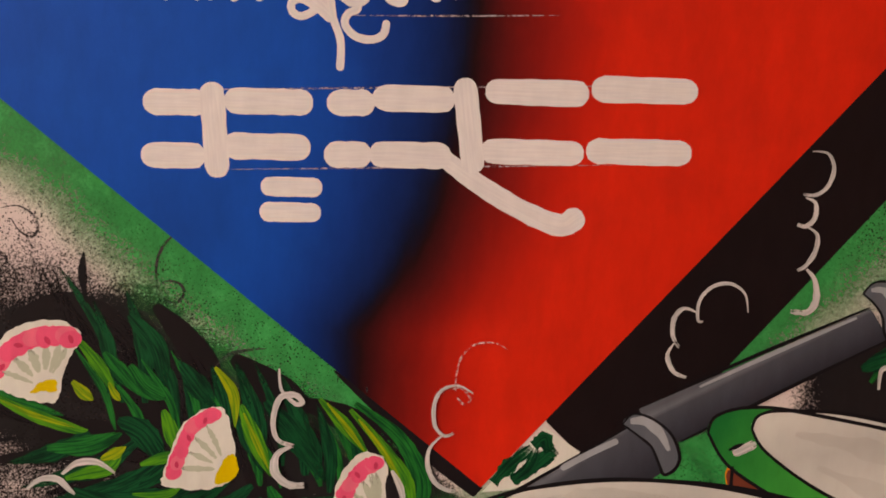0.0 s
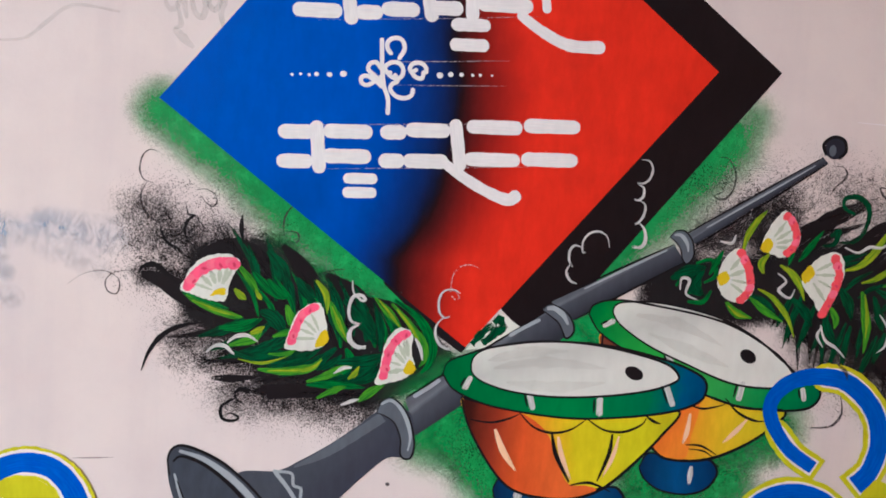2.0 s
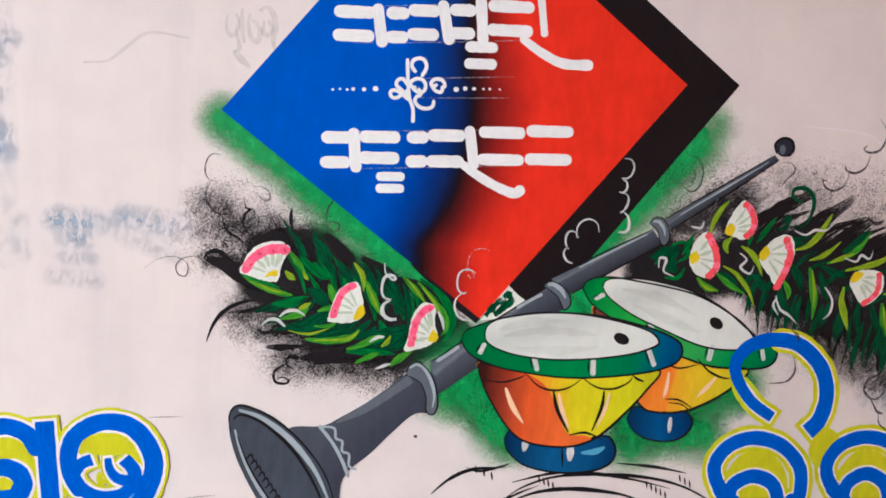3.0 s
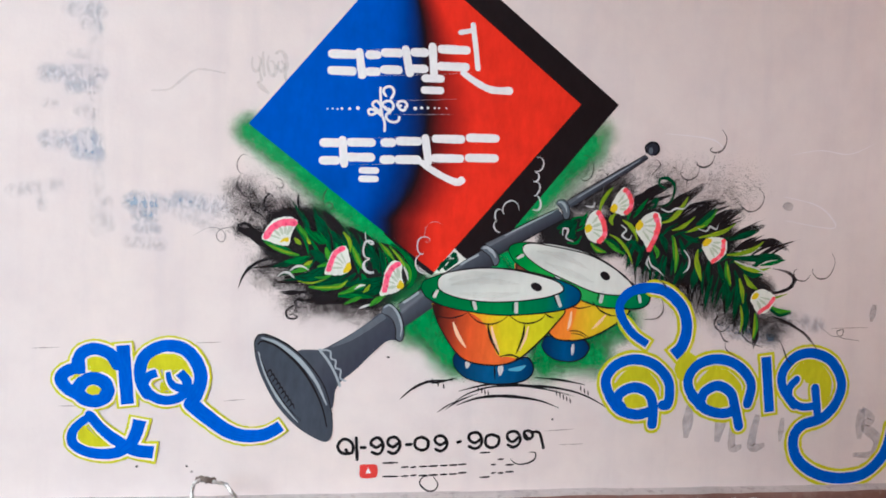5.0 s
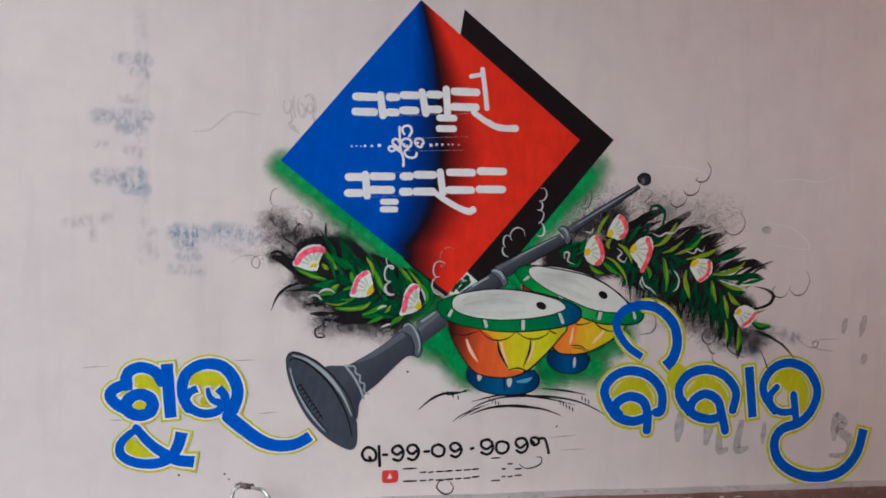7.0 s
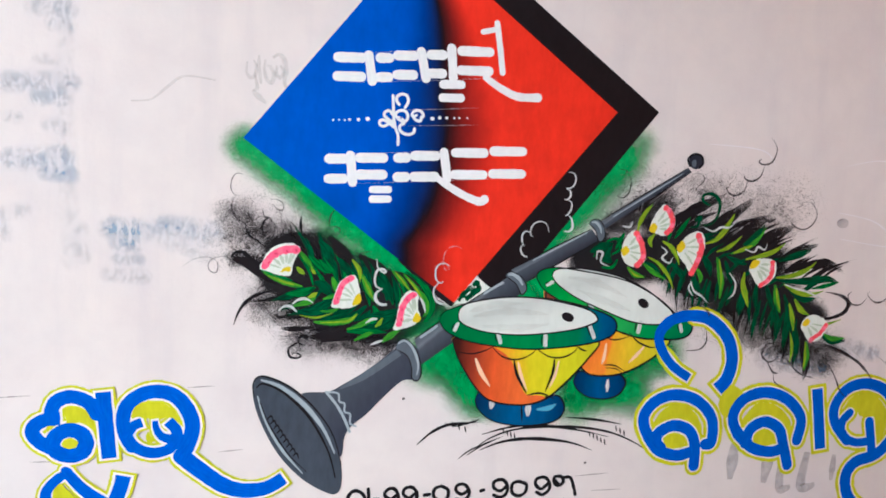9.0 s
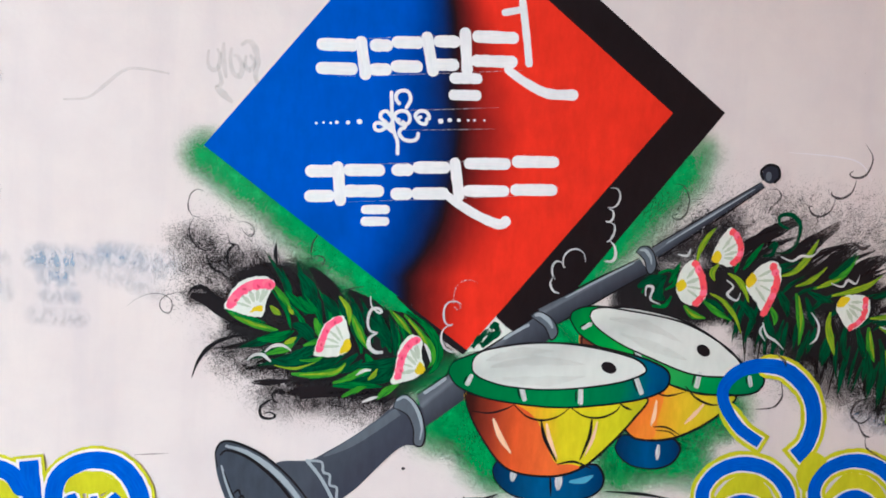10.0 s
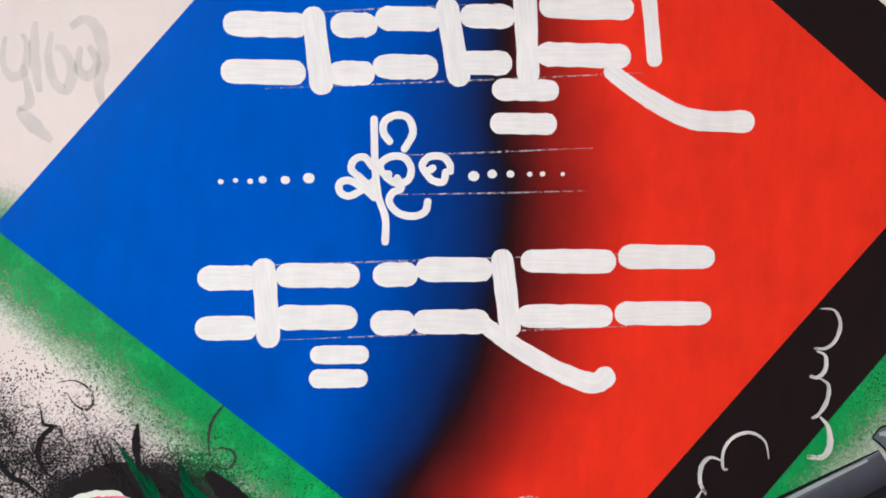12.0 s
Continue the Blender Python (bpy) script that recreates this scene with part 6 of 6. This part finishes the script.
# ---------------------------------------------------------------- curls and tendrils
tendrils = thing("painted_tendril", (-45.8, 154.7), "thin black curling tendrils painted round the leaves", "wall painting", "curls")
for pts, w in (([(-45.1, 172.7), (-46.6, 173.0), (-47.7, 171.9), (-48.0, 169.8), (-47.3, 168.4), (-46.0, 168.0)], 3), ([(-46.9, 168.0), (-47.7, 166.2), (-47.4, 164.4), (-46.4, 162.9), (-44.9, 162.1), (-43.7, 162.2)], 4.5), ([(-44.7, 162.0), (-44.4, 160.5), (-43.4, 158.9), (-41.7, 158.0), (-40.5, 157.1)], 6), ([(-40.9, 165.0), (-40.6, 163.6), (-39.8, 163.4), (-40.7, 162.4), (-41.0, 160.9), (-40.4, 159.4), (-39.2, 158.6)], 6),
               ([(-40.3, 163.4), (-39.3, 163.3), (-38.9, 162.5)], 4.5), ([(-39.7, 167.3), (-38.1, 167.6), (-36.8, 166.9), (-36.4, 165.7), (-37.0, 165.0), (-38.0, 165.5), (-38.7, 166.5)], 3.2), ([(-32.4, 164.0), (-32.5, 162.0), (-32.1, 159.6)], 9), ([(-24.1, 166.6), (-25.5, 165.1), (-26.1, 163.2), (-25.9, 161.1)], 4), ([(-25.9, 161.1), (-25.3, 161.9), (-24.1, 161.8), (-23.6, 161.0), (-24.2, 160.1), (-25.2, 160.2), (-25.7, 160.8)], 3.6),
               ([(-57.9, 151.7), (-55.7, 153.4), (-52.9, 154.1), (-50.7, 153.2), (-50.3, 151.7), (-50.8, 150.6), (-52.0, 151.0), (-52.4, 152.5), (-51.3, 153.8), (-49.3, 154.3), (-46.5, 154.5)], 2.6), ([(-47.5, 154.0), (-46.9, 155.1), (-45.1, 155.4), (-42.8, 153.7), (-41.6, 152.7)], 11), ([(-46.6, 138.8), (-45.6, 141.8), (-43.8, 144.4), (-41.0, 146.1), (-37.3, 147.0)], 10),
               ([(-29.9, 136.9), (-30.8, 136.7), (-30.6, 136.0), (-30.1, 136.3), (-31.1, 136.5), (-32.2, 135.9), (-31.9, 134.7), (-31.2, 134.3)], 7), ([(-31.2, 134.3), (-32.1, 134.9), (-33.2, 134.4), (-34.3, 133.4), (-34.0, 131.7), (-32.5, 131.3), (-31.5, 131.8), (-32.5, 132.5), (-33.8, 132.2)], 7), ([(-9.7, 153.8), (-9.5, 155.1), (-8.3, 155.3), (-7.2, 154.1), (-7.0, 153.0)], 5), ([(-16.1, 156.5), (-19.1, 155.9), (-20.6, 154.6)], 4)):
    stroke("curl", tendrils, M_INK_DRY if w < 5.5 else M_INK, pts, w * 0.0783, 6, (0.15, 0.25), rag=0.12)
tendrils_r = thing("painted_tendril", (86.8, 175.9), "thin black curling tendrils painted beside the long leaves", "wall painting", "curls")
for pts, w in (([(44.0, 178.8), (45.8, 178.7), (47.3, 176.3), (47.0, 173.5), (45.5, 171.9), (43.9, 172.4), (45.1, 173.1)], 3), ([(85.2, 189.3), (87.1, 186.6), (86.1, 183.3), (83.9, 182.3), (82.2, 182.8), (82.8, 183.7)], 4), ([(83.8, 181.8), (82.9, 179.2), (80.6, 177.9), (78.6, 178.4), (78.4, 179.2)], 4.5), ([(79.4, 177.9), (78.5, 175.3), (76.2, 174.0), (74.4, 174.5), (73.5, 175.9), (74.6, 175.9)], 4),
               ([(96.0, 173.3), (98.6, 173.0), (100.3, 170.4), (99.3, 167.6), (96.8, 166.1), (94.3, 166.6), (92.7, 168.1), (93.7, 168.5)], 3), ([(64.4, 179.0), (66.5, 178.8), (67.1, 177.3), (65.4, 175.5), (64.5, 174.1)], 2.5)):
    stroke("curl", tendrils_r, M_INK_DRY if w < 5.5 else M_INK, pts, w * 0.121, 6, (0.15, 0.4), rag=0.12)
for pts, w in (([(123.6, 155.4), (125.1, 152.3), (123.4, 148.3), (120.2, 147.3), (117.7, 149.1), (118.0, 150.2)], 2.5), ([(117.3, 148.4), (115.5, 146.6), (112.7, 146.8), (111.5, 148.9), (112.6, 150.0)], 3), ([(106.6, 134.8), (114.8, 131.9), (118.8, 128.8), (121.0, 126.3)], 5), ([(122.6, 132.4), (126.0, 130.3), (129.2, 130.4), (129.5, 132.2), (127.5, 131.6), (129.3, 129.8), (135.5, 129.0)], 2),
               ([(104.6, 149.8), (108.9, 149.0), (112.3, 146.8), (110.9, 144.3)], 5), ([(91.6, 136.2), (88.2, 135.3), (87.2, 132.6), (89.7, 130.8), (92.2, 132.6)], 3.5), ([(88.9, 130.9), (90.6, 128.3), (92.2, 127.8)], 3.5), ([(91.0, 128.0), (91.5, 125.5), (94.8, 123.4), (96.8, 122.4)], 2.5), ([(94.2, 131.9), (98.3, 128.1), (103.3, 126.4)], 3),
               ([(107.6, 130.0), (109.8, 126.5), (111.6, 122.9), (113.8, 121.2)], 3), ([(70.3, 139.7), (70.9, 136.6), (69.2, 134.2), (65.2, 133.7)], 3), ([(69.2, 145.1), (70.8, 143.8), (71.2, 142.5)], 4.5), ([(84.0, 168.9), (86.4, 167.8), (88.2, 168.6)], 5)):
    stroke("curl", tendrils_r, M_INK_DRY if w < 5.5 else M_INK, pts, w * 0.161, 33, (0.2, 0.3), rag=0.12)
white_curls = thing("painted_curl", (0.1, 149.4), "thin white curls brushed over the panel and leaves", "wall painting", "curls")
for pts, w in (([(2.5, 153.7), (1.1, 154.3), (-0.3, 153.8), (-0.9, 152.4), (-0.7, 150.5), (0.2, 149.6), (1.0, 149.9)], 4.5), ([(0.0, 149.6), (-1.0, 148.4), (-1.1, 146.8), (-0.4, 145.3), (0.7, 144.6), (1.6, 144.5)], 6)):
    stroke("curl", white_curls, M_WHITE_DRY, pts, w * 0.0783, 30, (0.3, 0.7), rag=0.1)
for pts, w in (([(-14.9, 154.8), (-14.6, 152.9), (-13.3, 151.7), (-12.7, 151.9), (-13.4, 152.5), (-14.7, 152.1), (-15.2, 150.0), (-14.7, 148.3), (-13.2, 147.8)], 7), ([(-13.4, 147.8), (-14.7, 146.9), (-14.8, 145.3), (-13.6, 144.2), (-12.1, 144.2)], 10)):
    stroke("curl", white_curls, M_WHITE_DRY, pts, w * 0.0783, 30, (0.3, 0.7), rag=0.1)
for pts, w in (([(30.7, 177.4), (32.1, 177.3), (32.8, 176.0), (32.4, 174.4), (31.4, 173.6), (30.3, 173.6)], 8), ([(30.6, 173.3), (31.5, 172.9), (31.6, 171.6), (30.9, 170.8), (30.1, 170.9)], 9), ([(30.9, 170.8), (32.0, 170.1), (32.0, 168.6), (31.3, 167.3), (30.6, 166.8)], 9), ([(31.4, 167.0), (32.3, 166.0), (32.6, 164.2), (31.9, 163.1), (30.4, 163.1)], 13),
               ([(26.6, 162.7), (26.1, 164.4), (24.7, 165.2), (23.1, 164.8), (22.1, 163.5), (22.1, 161.8), (22.6, 161.6)], 7), ([(22.0, 162.4), (20.8, 162.7), (20.0, 161.8), (20.0, 160.2), (20.7, 159.1)], 9), ([(20.2, 159.5), (19.7, 158.3), (20.4, 156.9), (21.6, 156.4)], 9)):
    stroke("curl", white_curls, M_WHITE_DRY, pts, w * 0.05, 30, (0.25, 0.6), rag=0.12)

for pts, w in (([(5.3, 157.9), (4.1, 158.4), (2.5, 158.2), (1.3, 157.1), (0.9, 155.4), (0.9, 153.8)], 4), ([(0.2, 153.8), (1.4, 154.1), (2.3, 153.2), (1.8, 152.6), (1.1, 153.2)], 5)):
    stroke("curl", white_curls, M_WHITE_FADED, pts, w * 0.05, 30, (0.25, 0.6), rag=0.12)

# ---------------------------------------------------------------- wire loop and splashes at the ledge
def wire_loop():
    """A bent wire wrapped in clear plastic, standing in front of the ledge."""
    loop = new("wire_loop")
    loop.location = (-0.481, WALL_Y - 0.10, -0.003)
    tagged(loop, "bent wire loop wrapped in shiny clear plastic before the ledge", "wire loop")
    path = [(-0.050, 0.0), (-0.050, 0.45), (-0.056, 0.82), (-0.063, 0.900), (-0.055, 0.927), (-0.030, 0.933), (0.002, 0.923), (0.030, 0.903), (0.045, 0.86), (0.056, 0.70), (0.060, 0.0)]
    line = curve(path, n=6)
    for name, lo, hi, r, mat in (("wire", 0.0, 1.0, 0.0045, M_WIRE), ("dark_wrap", 0.40, 0.57, 0.0075, M_TAPE)):
        bm = bmesh.new()
        rows = []
        pts = line[int(lo * (len(line) - 1)):int(hi * (len(line) - 1)) + 1]
        for i, (u, v) in enumerate(pts):
            a, b = pts[max(i - 1, 0)], pts[min(i + 1, len(pts) - 1)]
            t = Vector((b[0] - a[0], 0, b[1] - a[1])).normalized()
            s = Vector((0, 1, 0))
            c = t.cross(s)
            rr = r * (1 + 0.18 * math.sin(i * 2.3)) * (0.6 if i in (0, len(pts) - 1) else 1)
            rows.append([bm.verts.new(Vector((u, 0.006 * math.sin(i * 0.7), v)) + (s * math.cos(q) + c * math.sin(q)) * rr) for q in (2 * math.pi * m / 10 for m in range(10))])
        for p, q in zip(rows, rows[1:]):
            for m in range(10):
                bm.faces.new((p[m], p[(m + 1) % 10], q[(m + 1) % 10], q[m])).smooth = True
        bmesh.ops.recalc_face_normals(bm, faces=bm.faces)
        me = bpy.data.meshes.new(name)
        bm.to_mesh(me)
        bm.free()
        me.materials.append(mat)
        o = new(name, me)
        o.parent = loop
    return loop


def wire_material():
    n = Nodes("plastic_wrapped_wire", 0.22, 0.6)
    n.color(n.ramp(n.noise(55, 4, 0.6), [(0.35, srgb(150, 146, 140)), (0.5, srgb(206, 206, 206)), (0.65, srgb(232, 232, 230))]))
    n.bsdf.inputs["Metallic"].default_value = 0.25
    n.bump(n.noise(160, 3), 0.6, 0.002)
    return n.mat


M_WIRE = wire_material()
M_TAPE = paint("dull_brown_tape", (112, 100, 94), 0.5, 0.3)
wire_loop()

splash = thing("paint_splash", (30, 83), "dried white paint splashes along the ledge and plinth", "stain")


def blot(name, x, z, ru, rv, label=""):
    """An irregular dried patch on the front of the plinth."""
    bm = bmesh.new()
    n = 18
    vs = []
    for i in range(n):
        a = 2 * math.pi * i / n
        k = 0.75 + 0.5 * noise.noise((x * 9 + math.cos(a), math.sin(a), z * 7))
        vs.append(bm.verts.new((x + ru * k * math.cos(a), WALL_Y - 0.0402, z + rv * k * math.sin(a))))
    bm.faces.new(vs)
    part(name, bm, M_CHIP, splash, label)


for x, ru in ((-0.96, 0.03), (-0.86, 0.014), (-0.64, 0.022), (0.30, 0.03), (0.36, 0.012), (0.74, 0.05), (0.83, 0.02), (0.95, 0.015), (1.01, 0.02)):
    blot("splash", x, LEDGE_Z - 0.024, ru, random.uniform(0.003, 0.006))
for x, h in ((0.365, 0.12), (-0.19, 0.02), (0.97, 0.02)):
    blot("drip", x, LEDGE_Z - 0.024 - h / 2, 0.003, h / 2, "white paint drip")
